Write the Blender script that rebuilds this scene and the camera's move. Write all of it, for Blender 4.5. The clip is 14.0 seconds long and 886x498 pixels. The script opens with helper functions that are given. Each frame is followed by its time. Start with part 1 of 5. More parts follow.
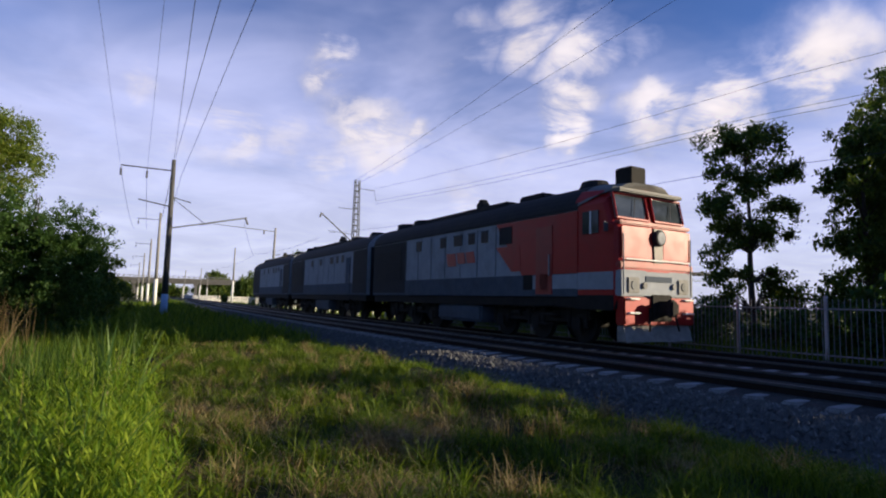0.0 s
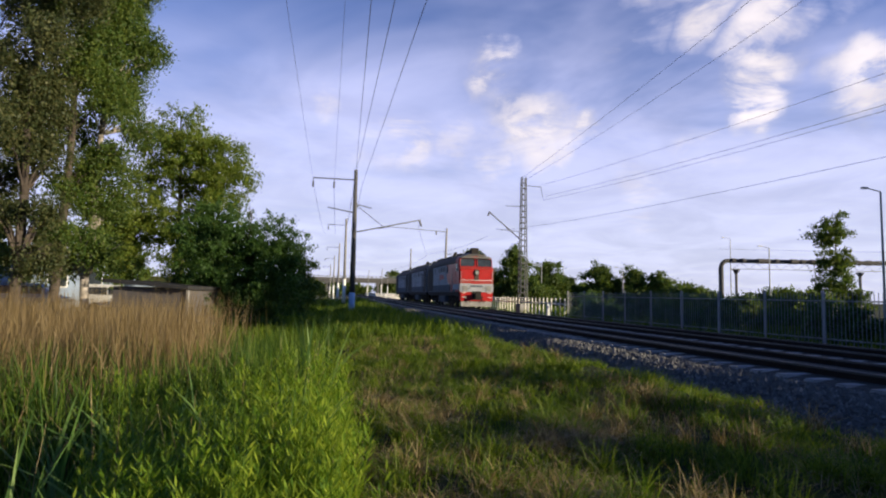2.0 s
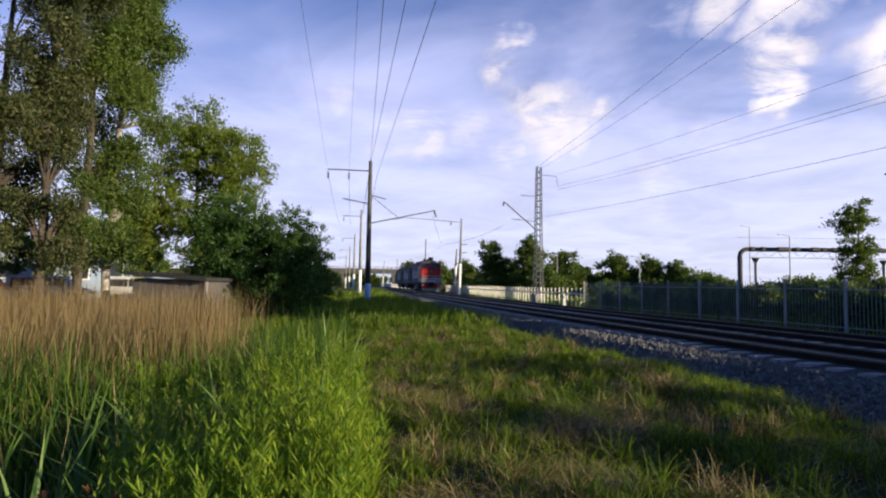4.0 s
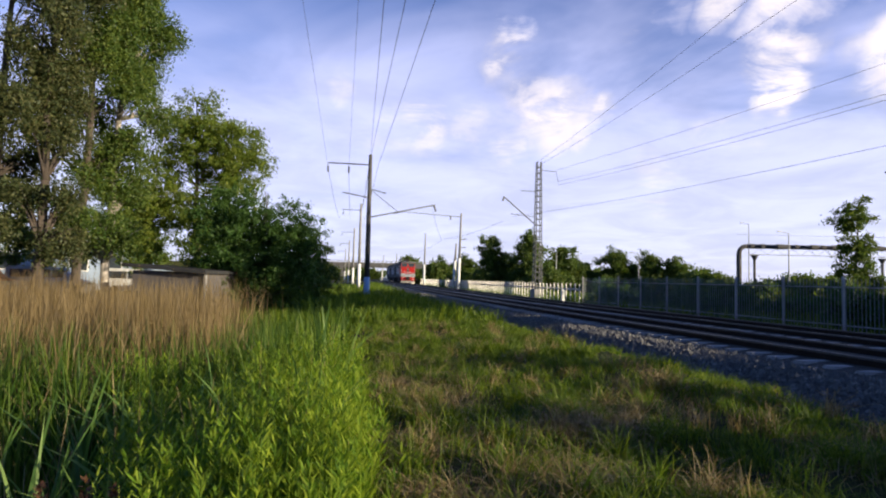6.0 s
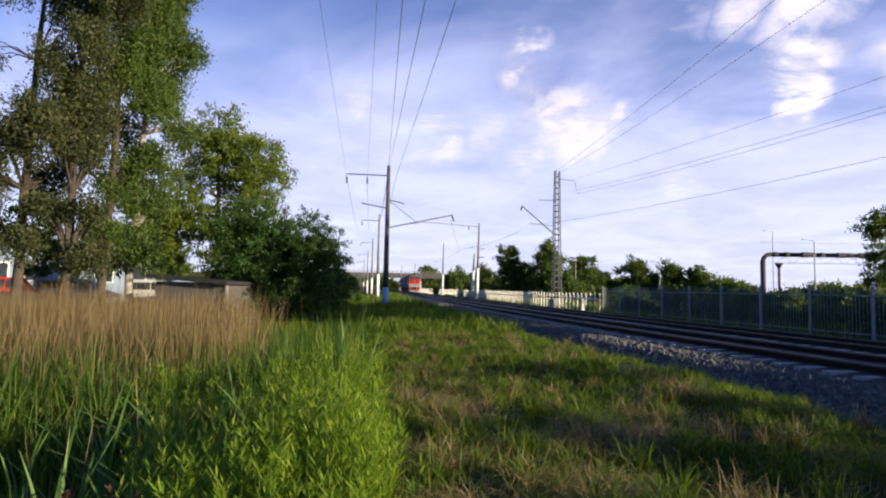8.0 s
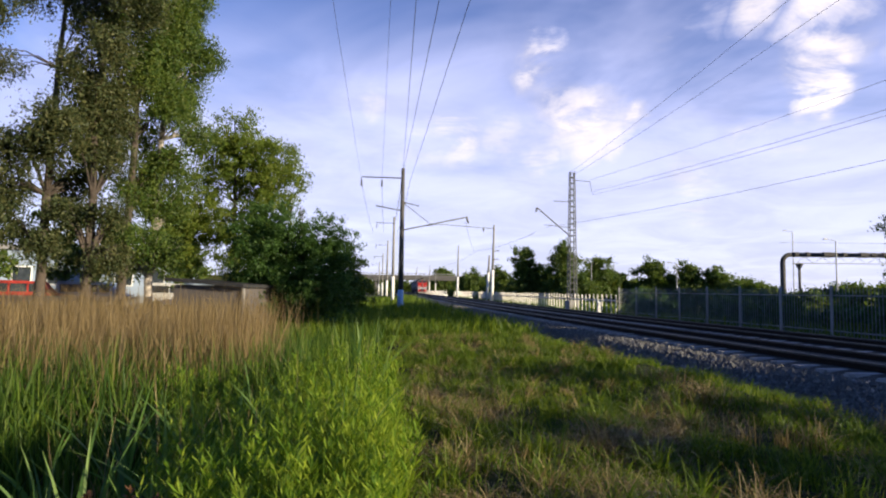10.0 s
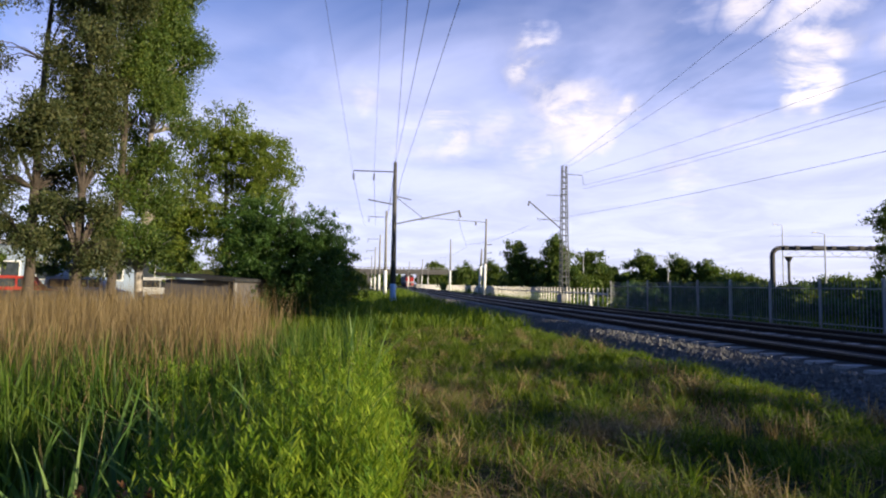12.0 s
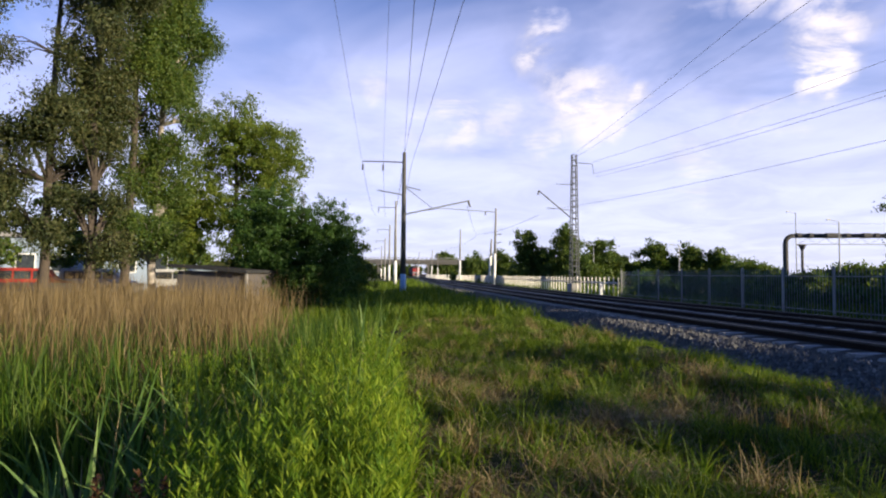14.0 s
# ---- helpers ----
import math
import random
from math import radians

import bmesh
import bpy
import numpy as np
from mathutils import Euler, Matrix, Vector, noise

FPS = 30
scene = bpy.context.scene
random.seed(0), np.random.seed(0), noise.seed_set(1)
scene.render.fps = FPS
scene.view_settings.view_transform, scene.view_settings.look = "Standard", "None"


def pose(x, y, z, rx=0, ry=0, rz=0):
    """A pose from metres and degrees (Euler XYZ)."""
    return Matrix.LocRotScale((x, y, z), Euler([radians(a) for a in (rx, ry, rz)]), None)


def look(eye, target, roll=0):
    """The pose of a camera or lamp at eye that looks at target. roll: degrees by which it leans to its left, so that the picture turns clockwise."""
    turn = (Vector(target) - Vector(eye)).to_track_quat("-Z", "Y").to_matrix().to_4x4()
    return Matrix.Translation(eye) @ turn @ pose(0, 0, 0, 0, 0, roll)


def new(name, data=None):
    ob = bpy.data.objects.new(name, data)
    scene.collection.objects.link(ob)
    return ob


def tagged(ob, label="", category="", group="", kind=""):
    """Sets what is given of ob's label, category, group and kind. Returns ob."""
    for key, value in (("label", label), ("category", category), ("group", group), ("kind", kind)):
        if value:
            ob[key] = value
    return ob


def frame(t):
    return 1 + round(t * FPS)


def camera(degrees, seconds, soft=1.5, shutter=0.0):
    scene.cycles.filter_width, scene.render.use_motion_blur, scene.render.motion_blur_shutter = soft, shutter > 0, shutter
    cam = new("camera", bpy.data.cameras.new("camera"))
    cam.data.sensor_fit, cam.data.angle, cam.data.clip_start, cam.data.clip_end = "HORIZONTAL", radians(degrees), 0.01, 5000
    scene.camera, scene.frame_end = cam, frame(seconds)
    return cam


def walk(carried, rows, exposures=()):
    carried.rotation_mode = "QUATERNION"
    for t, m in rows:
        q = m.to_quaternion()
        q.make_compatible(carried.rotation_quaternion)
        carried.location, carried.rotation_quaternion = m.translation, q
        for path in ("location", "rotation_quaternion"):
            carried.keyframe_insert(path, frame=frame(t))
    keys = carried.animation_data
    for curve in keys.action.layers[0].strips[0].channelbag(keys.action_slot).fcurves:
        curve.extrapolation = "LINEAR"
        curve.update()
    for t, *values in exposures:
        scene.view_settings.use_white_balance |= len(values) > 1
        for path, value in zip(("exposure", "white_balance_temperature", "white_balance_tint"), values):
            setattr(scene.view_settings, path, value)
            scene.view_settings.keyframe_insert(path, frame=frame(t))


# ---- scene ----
# ---- camera ----
EYE = 1.10
cam = camera(76.2, 14.0, soft=2.1)
walk(cam, [
    (0.0, pose(0, 0, EYE, 95.273, -1.434, -25.625)),
    (0.5, pose(0, 0, EYE, 95.100, -2.278, -16.601)),
    (1.0, pose(0, 0, EYE, 94.735, -1.510, -11.437)),
    (1.5, pose(0, 0, EYE, 94.635, -0.940, -8.770)),
    (2.0, pose(0, 0, EYE, 94.593, -1.197, -8.592)),
    (2.5, pose(0, 0, EYE, 94.936, -0.935, -8.661)),
    (3.0, pose(0, 0, EYE, 94.207, -1.108, -7.943)),
    (5.3, pose(0, 0, EYE, 93.216, -0.738, -6.684)),
    (5.5, pose(0, 0, EYE, 93.051, -0.307, -7.141)),
    (6.0, pose(0, 0, EYE, 93.044, -1.388, -7.136)),
    (6.5, pose(0, 0, EYE, 93.128, -0.687, -6.524)),
    (7.0, pose(0, 0, EYE, 94.382, 0.859, -5.711)),
    (7.5, pose(0, 0, EYE, 93.427, -0.614, -5.682)),
    (8.0, pose(0, 0, EYE, 94.010, -1.178, -5.265)),
    (10.5, pose(0, 0, EYE, 94.196, -1.038, -3.477)),
    (11.0, pose(0, 0, EYE, 93.971, -1.465, -3.587)),
    (11.5, pose(0, 0, EYE, 93.747, -0.966, -3.578)),
    (12.0, pose(0, 0, EYE, 93.587, -0.815, -4.512)),
    (12.5, pose(0, 0, EYE, 92.985, -0.721, -3.851)),
    (13.0, pose(0, 0, EYE, 92.687, -0.647, -3.537)),
    (13.5, pose(0, 0, EYE, 92.751, -0.303, -4.156)),
    (14.0, pose(0, 0, EYE, 92.569, -0.490, -3.514)),
], exposures=[(0.0, -0.34), (0.8, -0.33), (1.6, -0.28), (3.0, -0.19), (6.0, -0.04), (14.0, 0.0)])

# ---- light ----
SUN_AZ, SUN_EL = 121.0, 13.0        # clockwise from +y, and above the horizon


def sun_vector():
    a, e = radians(SUN_AZ), radians(SUN_EL)
    return Vector((math.sin(a) * math.cos(e), math.cos(a) * math.cos(e), math.sin(e)))


sun_data = bpy.data.lights.new("sun", "SUN")
sun_data.energy, sun_data.angle, sun_data.color = 11.0, radians(0.6), (1.0, 0.85, 0.60)
sun = new("sun", sun_data)
sun.matrix_world = look((0, 0, 60), Vector((0, 0, 60)) - sun_vector())


class Tree:
    """A small helper to chain shader nodes."""

    def __init__(self, owner):
        owner.use_nodes = True
        self.t = owner.node_tree
        self.t.nodes.clear()

    def n(self, kind, **sets):
        node = self.t.nodes.new(kind)
        for k, v in sets.items():
            if k.startswith("i_"):
                node.inputs[k[2:].replace("_", " ")].default_value = v
            else:
                setattr(node, k, v)
        return node

    def l(self, a, b):
        self.t.links.new(a, b)

    def math(self, op, a, b=None, clamp=False):
        node = self.t.nodes.new("ShaderNodeMath")
        node.operation, node.use_clamp = op, clamp
        for i, v in enumerate((a, b)):
            if v is None:
                continue
            if isinstance(v, (int, float)):
                node.inputs[i].default_value = v
            else:
                self.l(v, node.inputs[i])
        return node.outputs[0]

    def noise(self, vec, scale, detail=4.0, rough=0.55, dist=0.0):
        node = self.n("ShaderNodeTexNoise")
        node.inputs["Scale"].default_value = scale
        node.inputs["Detail"].default_value = detail
        node.inputs["Roughness"].default_value = rough
        node.inputs["Distortion"].default_value = dist
        if vec is not None:
            self.l(vec, node.inputs["Vector"])
        return node.outputs["Fac"]

    def ramp(self, fac, stops):
        node = self.t.nodes.new("ShaderNodeValToRGB")
        el = node.color_ramp.elements
        while len(el) < len(stops):
            el.new(0.5)
        for e, (pos, col) in zip(el, stops):
            e.position, e.color = pos, (*col, 1.0)
        self.l(fac, node.inputs[0])
        return node.outputs[0]

    def mix(self, fac, a, b, mode="MIX"):
        node = self.t.nodes.new("ShaderNodeMix")
        node.data_type, node.blend_type = "RGBA", mode
        for sock, v in ((node.inputs[0], fac), (node.inputs[6], a), (node.inputs[7], b)):
            if isinstance(v, (int, float)):
                sock.default_value = v
            elif isinstance(v, tuple):
                sock.default_value = (*v, 1.0)
            else:
                self.l(v, sock)
        return node.outputs[2]

    def span(self, v, a, b):
        node = self.t.nodes.new("ShaderNodeMapRange")
        node.interpolation_type = "SMOOTHSTEP"
        node.inputs[1].default_value, node.inputs[2].default_value = a, b
        self.l(v, node.inputs[0])
        return node.outputs[0]


def bearing(az, el):
    a, e = radians(az), radians(el)
    return (math.sin(a) * math.cos(e), math.cos(a) * math.cos(e), math.sin(e))


def build_world():
    world = bpy.data.worlds.new("sky")
    scene.world = world
    s = Tree(world)
    sky = s.n("ShaderNodeTexSky", sky_type="NISHITA", sun_disc=False, sun_elevation=radians(SUN_EL), sun_rotation=radians(SUN_AZ),
              air_density=1.0, dust_density=0.6, ozone_density=2.2)
    co = s.n("ShaderNodeTexCoord").outputs["Generated"]
    parts = s.n("ShaderNodeSeparateXYZ")
    s.l(co, parts.inputs[0])
    z = parts.outputs[2]
    # cloud sheet seen in perspective: direction divided by its height
    flat = s.n("ShaderNodeVectorMath", operation="SCALE")
    inv = s.math("DIVIDE", 1.0, s.math("ADD", s.math("MAXIMUM", z, 0.0), 0.12))
    s.l(co, flat.inputs[0])
    s.l(inv, flat.inputs["Scale"])
    sheet = flat.outputs[0]
    side = s.n("ShaderNodeVectorMath", operation="DOT_PRODUCT")
    s.l(co, side.inputs[0])
    side.inputs[1].default_value = (0.42, 0.91, 0.0)
    bank = s.span(side.outputs["Value"], -0.1, 0.65)      # the cloud bank stands up the line, clear sky behind
    veil_n = s.noise(sheet, 0.75, 5.0, 0.55, 0.6)
    fine_n = s.noise(sheet, 3.2, 6.0, 0.62, 0.4)
    low = s.span(z, 0.52, 0.10)
    veil = s.math("MULTIPLY", s.span(s.math("ADD", veil_n, s.math("MULTIPLY", low, 0.60)), 0.52, 1.0), s.math("MULTIPLY", bank, 0.80))
    # single heaped clouds: bearing, elevation, half width, strength
    puff = None
    warp = s.n("ShaderNodeTexNoise")
    warp.inputs["Scale"].default_value, warp.inputs["Detail"].default_value = 11.0, 7.0
    s.l(co, warp.inputs["Vector"])
    off = s.n("ShaderNodeVectorMath", operation="MULTIPLY_ADD")
    s.l(warp.outputs["Color"], off.inputs[0])
    off.inputs[1].default_value, off.inputs[2].default_value = (0.13, 0.13, 0.13), (-0.065, -0.065, -0.065)
    bent = s.n("ShaderNodeVectorMath", operation="ADD")
    s.l(co, bent.inputs[0])
    s.l(off.outputs[0], bent.inputs[1])
    for az, el, wide, strong in CLOUDS:
        d = s.n("ShaderNodeVectorMath", operation="DISTANCE")
        s.l(bent.outputs[0], d.inputs[0])
        d.inputs[1].default_value = bearing(az, el)
        one = s.math("MULTIPLY", s.span(d.outputs["Value"], wide, wide * 0.15), strong)
        puff = one if puff is None else s.math("MAXIMUM", puff, one)
    puff = s.math("MULTIPLY", puff, s.span(fine_n, 0.22, 0.60))
    cover = s.math("MAXIMUM", veil, puff, True)
    veil_col = s.mix(s.span(z, 0.34, 0.06), (0.70, 0.725, 1.08), (0.80, 0.81, 1.06))
    cloud_col = s.mix(s.span(puff, 0.2, 0.9), veil_col, (1.10, 1.0, 1.03))
    base = s.mix(1.0, sky.outputs[0], (0.82, 1.02, 1.72), "MULTIPLY")
    lit = s.n("ShaderNodeVectorMath", operation="SCALE")
    s.l(cloud_col, lit.inputs[0])
    thick = s.noise(sheet, 1.5, 6.0, 0.6, 0.5)      # thicker and thinner cloud
    s.l(s.math("MULTIPLY", s.math("ADD", s.math("MULTIPLY", s.span(thick, 0.3, 0.7), 0.24), 0.90), CLOUD_LIGHT), lit.inputs["Scale"])
    col = s.mix(cover, base, lit.outputs[0])
    bg = s.n("ShaderNodeBackground")
    bg.inputs["Strength"].default_value = 0.12
    s.l(col, bg.inputs["Color"])
    out = s.n("ShaderNodeOutputWorld")
    s.l(bg.outputs[0], out.inputs[0])


CLOUD_LIGHT = 9.6
CLOUDS = [(13.4, 22.6, 0.10, 1.0), (37.6, 17.6, 0.085, 0.95), (39.0, 20.6, 0.085, 1.0), (39.0, 24.0, 0.10, 0.9), (33.5, 27.0, 0.09, 0.85), (28.5, 26.0, 0.08, 0.6), (25.0, 23.5, 0.05, 0.5),
          (17.2, 17.0, 0.12, 0.9), (20.5, 16.0, 0.08, 0.75), (4.8, 15.6, 0.09, 0.85), (1.0, 14.5, 0.08, 0.5), (-3.5, 18.5, 0.06, 0.55), (23.0, 16.5, 0.055, 0.8), (14.5, 12.5, 0.06, 0.7), (10.0, 15.5, 0.09, 0.6),
          (46.5, 18.5, 0.10, 0.9), (44.0, 23.5, 0.06, 0.5), (33.0, 14.0, 0.09, 0.5), (52.5, 17.5, 0.12, 1.0), (60.0, 20.5, 0.13, 1.0), (28.0, 10.0, 0.10, 0.5), (70.0, 18.0, 0.2, 0.9)]
build_world()


# ---- materials ----
def surface(name, stops, scale=6.0, rough=0.7, metal=0.0, bump=0.15, bump_scale=60.0, coords="Object", vary=0.0, spec=0.4, stain=0.25, stain_scale=0.7):
    """A painted, mineral or metal surface: colour by grain, worn at a larger scale, with fine relief."""
    m = bpy.data.materials.new(name)
    s = Tree(m)
    co = s.n("ShaderNodeTexCoord").outputs[coords]
    grain = s.noise(co, scale, 6.0, 0.6)
    col = s.ramp(grain, stops)
    big = s.noise(co, stain_scale, 5.0, 0.6, 0.5)
    col = s.mix(s.math("MULTIPLY", s.span(big, 0.45, 0.75), stain), col, s.mix(0.6, col, (0.06, 0.05, 0.04)))
    if vary:
        rnd = s.n("ShaderNodeObjectInfo").outputs["Random"]
        hsv = s.n("ShaderNodeHueSaturation")
        s.l(col, hsv.inputs["Color"])
        s.l(s.math("ADD", s.math("MULTIPLY", rnd, vary), 1.0 - vary / 2), hsv.inputs["Value"])
        col = hsv.outputs[0]
    b = s.n("ShaderNodeBsdfPrincipled")
    b.inputs["Metallic"].default_value = metal
    b.inputs["Specular IOR Level"].default_value = spec
    s.l(col, b.inputs["Base Color"])
    s.l(s.math("ADD", s.math("MULTIPLY", grain, 0.2), rough - 0.1, True), b.inputs["Roughness"])
    if bump:
        bn = s.n("ShaderNodeBump")
        bn.inputs["Strength"].default_value, bn.inputs["Distance"].default_value = bump, 0.02
        s.l(s.noise(co, bump_scale, 3.0), bn.inputs["Height"])
        s.l(bn.outputs[0], b.inputs["Normal"])
    out = s.n("ShaderNodeOutputMaterial")
    s.l(b.outputs[0], out.inputs[0])
    return m


def leafy(name, a, b, c, glow=0.45, rough=0.55, patch=0.35):
    """Leaves and blades: colour varied leaf by leaf and in patches, light passing through."""
    m = bpy.data.materials.new(name)
    s = Tree(m)
    rnd = s.n("ShaderNodeNewGeometry").outputs["Random Per Island"]
    co = s.n("ShaderNodeTexCoord").outputs["Object"]
    f = s.math("ADD", s.math("MULTIPLY", rnd, 0.6), s.math("MULTIPLY", s.noise(co, patch, 4.0), 0.55), True)
    col = s.ramp(f, [(0.15, a), (0.5, b), (0.9, c)])
    p = s.n("ShaderNodeBsdfPrincipled")
    p.inputs["Roughness"].default_value = rough
    p.inputs["Specular IOR Level"].default_value = 0.3
    s.l(col, p.inputs["Base Color"])
    tr = s.n("ShaderNodeBsdfTranslucent")
    s.l(s.mix(0.5, col, s.mix(1.0, col, (1.3, 1.25, 0.4), "MULTIPLY")), tr.inputs["Color"])
    mx = s.n("ShaderNodeMixShader")
    mx.inputs[0].default_value = glow
    s.l(p.outputs[0], mx.inputs[1])
    s.l(tr.outputs[0], mx.inputs[2])
    out = s.n("ShaderNodeOutputMaterial")
    s.l(mx.outputs[0], out.inputs[0])
    return m


def glass(name, tint=(0.02, 0.025, 0.03), rough=0.06, spec=0.3):
    m = bpy.data.materials.new(name)
    s = Tree(m)
    p = s.n("ShaderNodeBsdfPrincipled")
    co = s.n("ShaderNodeTexCoord").outputs["Object"]
    s.l(s.ramp(s.noise(co, 3.0), [(0.3, tint), (0.8, tuple(v * 2 + 0.01 for v in tint))]), p.inputs["Base Color"])
    p.inputs["Roughness"].default_value = rough
    p.inputs["Specular IOR Level"].default_value = spec
    out = s.n("ShaderNodeOutputMaterial")
    s.l(p.outputs[0], out.inputs[0])
    return m


M_SOIL = surface("soil_and_turf", [(0.25, (0.025, 0.022, 0.012)), (0.5, (0.035, 0.042, 0.014)), (0.8, (0.07, 0.058, 0.028))], 1.6, 0.95, bump=0.6, bump_scale=9.0, spec=0.1)
M_GRAVEL = surface("ballast_stone", [(0.2, (0.022, 0.022, 0.021)), (0.5, (0.05, 0.048, 0.045)), (0.85, (0.11, 0.105, 0.10))], 14.0, 0.9, bump=0.9, bump_scale=26.0, stain=0.5, spec=0.2)
M_STONE = surface("loose_stone", [(0.2, (0.05, 0.05, 0.05)), (0.55, (0.11, 0.108, 0.105)), (0.8, (0.32, 0.31, 0.30))], 9.0, 0.9, bump=0.3, spec=0.2)
M_SLEEPER = surface("sleeper_concrete", [(0.2, (0.16, 0.16, 0.16)), (0.8, (0.34, 0.335, 0.33))], 5.0, 0.9, bump=0.3, vary=0.35, stain=0.4, stain_scale=2.0)
M_RAILTOP = surface("polished_rail", [(0.2, (0.05, 0.049, 0.048)), (0.8, (0.10, 0.097, 0.095))], 8.0, 0.55, 0.6, bump=0.05)
M_RUST = surface("rusty_rail", [(0.2, (0.012, 0.008, 0.007)), (0.8, (0.032, 0.021, 0.016))], 10.0, 0.9, 0.1, bump=0.3, spec=0.2)
M_RED = surface("red_paint", [(0.2, (0.27, 0.006, 0.005)), (0.8, (0.38, 0.009, 0.007))], 3.0, 0.45, spec=0.3, bump=0.04, stain=0.35)
M_DARKRED = surface("dull_red_paint", [(0.2, (0.22, 0.018, 0.014)), (0.8, (0.34, 0.030, 0.020))], 3.0, 0.5, bump=0.05, stain=0.5)
M_BROWN = surface("brown_black_paint", [(0.2, (0.035, 0.018, 0.014)), (0.8, (0.07, 0.035, 0.026))], 3.0, 0.5, bump=0.05)
M_GREY = surface("light_grey_paint", [(0.2, (0.23, 0.245, 0.265)), (0.8, (0.34, 0.355, 0.375))], 2.5, 0.7, spec=0.08, bump=0.05, stain=0.5, stain_scale=0.9)
M_BROW = surface("dusty_pale_grey_paint", [(0.2, (0.11, 0.107, 0.10)), (0.8, (0.21, 0.203, 0.19))], 3.0, 0.6, spec=0.2, bump=0.06, stain=0.6, stain_scale=1.5)
M_BAND = surface("blue_grey_paint", [(0.2, (0.055, 0.07, 0.09)), (0.8, (0.10, 0.115, 0.14))], 2.5, 0.75, spec=0.06, bump=0.05, stain=0.5)
M_DARK = surface("sooty_dark_paint", [(0.2, (0.016, 0.017, 0.019)), (0.8, (0.036, 0.037, 0.039))], 3.0, 0.75, spec=0.12, bump=0.1, stain=0.5)
M_UNDER = surface("oily_running_gear", [(0.2, (0.014, 0.013, 0.012)), (0.8, (0.030, 0.027, 0.024))], 6.0, 0.8, 0.0, spec=0.12, bump=0.3)
M_WHITE = surface("weathered_white_paint", [(0.2, (0.55, 0.54, 0.50)), (0.8, (0.78, 0.77, 0.74))], 4.0, 0.6, bump=0.1, stain=0.45)
M_PLOUGH = surface("grimy_whitewash", [(0.2, (0.13, 0.125, 0.115)), (0.8, (0.30, 0.29, 0.27))], 4.0, 0.75, bump=0.1, stain=0.7, stain_scale=2.0)
M_BLUEWASH = surface("pale_blue_limewash", [(0.2, (0.20, 0.34, 0.52)), (0.8, (0.32, 0.46, 0.64))], 4.0, 0.8, bump=0.1, stain=0.35)
M_CONC = surface("weathered_concrete", [(0.2, (0.16, 0.16, 0.16)), (0.8, (0.28, 0.27, 0.26))], 4.0, 0.9, bump=0.2, stain=0.4)
M_BRIDGE = surface("sooty_bridge_concrete", [(0.2, (0.07, 0.068, 0.066)), (0.8, (0.14, 0.135, 0.13))], 1.5, 0.9, bump=0.2, stain=0.5)
# darker concrete than M_CONC, for the near pole's upper shaft
M_POLE = surface("dark_pole_concrete", [(0.2, (0.045, 0.045, 0.047)), (0.8, (0.09, 0.088, 0.086))], 3.0, 0.9, bump=0.2, stain=0.5)
M_PALECONC = surface("pale_fence_concrete", [(0.2, (0.50, 0.48, 0.42)), (0.8, (0.66, 0.63, 0.56))], 4.0, 0.9, bump=0.15, vary=0.25, stain=0.3)
M_STEEL = surface("dull_galvanised_steel", [(0.2, (0.20, 0.21, 0.22)), (0.8, (0.34, 0.35, 0.36))], 8.0, 0.6, 0.5, bump=0.1)
M_MAST = surface("weathered_mast_steel", [(0.2, (0.07, 0.075, 0.08)), (0.8, (0.13, 0.135, 0.14))], 8.0, 0.7, 0.2, bump=0.1)
M_DKSTEEL = surface("dark_steel", [(0.2, (0.05, 0.05, 0.055)), (0.8, (0.10, 0.10, 0.105))], 8.0, 0.6, 0.4, bump=0.1)
M_LAGGING = surface("tarred_pipe_lagging", [(0.2, (0.025, 0.024, 0.025)), (0.8, (0.075, 0.07, 0.068))], 5.0, 0.85, bump=0.6, bump_scale=12.0)
M_FENCE = surface("dull_green_grey_bar", [(0.2, (0.13, 0.14, 0.145)), (0.8, (0.21, 0.22, 0.225))], 8.0, 0.7, 0.1, bump=0.05, vary=0.3)
M_FENCEPOST = surface("grey_fence_post", [(0.2, (0.24, 0.24, 0.23)), (0.8, (0.40, 0.39, 0.37))], 6.0, 0.8, bump=0.1, vary=0.5)
M_WIRE = surface("cable", [(0.2, (0.03, 0.03, 0.035)), (0.8, (0.06, 0.06, 0.065))], 8.0, 0.6, 0.3, bump=0.0)
M_GLASS = glass("dark_window_glass")
M_DIRTYGLASS = glass("grimy_side_glass", (0.012, 0.013, 0.015), 0.5, 0.1)
M_LAMP = glass("lamp_glass", (0.16, 0.16, 0.15), 0.12)
M_BARK = surface("tree_bark", [(0.2, (0.028, 0.022, 0.018)), (0.8, (0.085, 0.066, 0.052))], 9.0, 0.95, bump=0.7, bump_scale=24.0)
M_PALEBARK = surface("pale_birch_bark", [(0.3, (0.13, 0.11, 0.09)), (0.7, (0.42, 0.38, 0.33))], 6.0, 0.9, bump=0.4, bump_scale=20.0)
M_BRICK = surface("old_rendered_wall", [(0.2, (0.055, 0.05, 0.05)), (0.8, (0.10, 0.09, 0.09))], 4.0, 0.9, bump=0.3, stain=0.6)
M_CLAD = surface("pale_blue_cladding", [(0.2, (0.20, 0.26, 0.35)), (0.8, (0.28, 0.34, 0.42))], 3.0, 0.7, bump=0.05, stain=0.4)
L_TREE = leafy("summer_leaves", (0.025, 0.055, 0.010), (0.055, 0.10, 0.016), (0.13, 0.16, 0.026))
L_BIRCH = leafy("grey_green_leaves", (0.022, 0.036, 0.013), (0.048, 0.066, 0.022), (0.12, 0.12, 0.045))
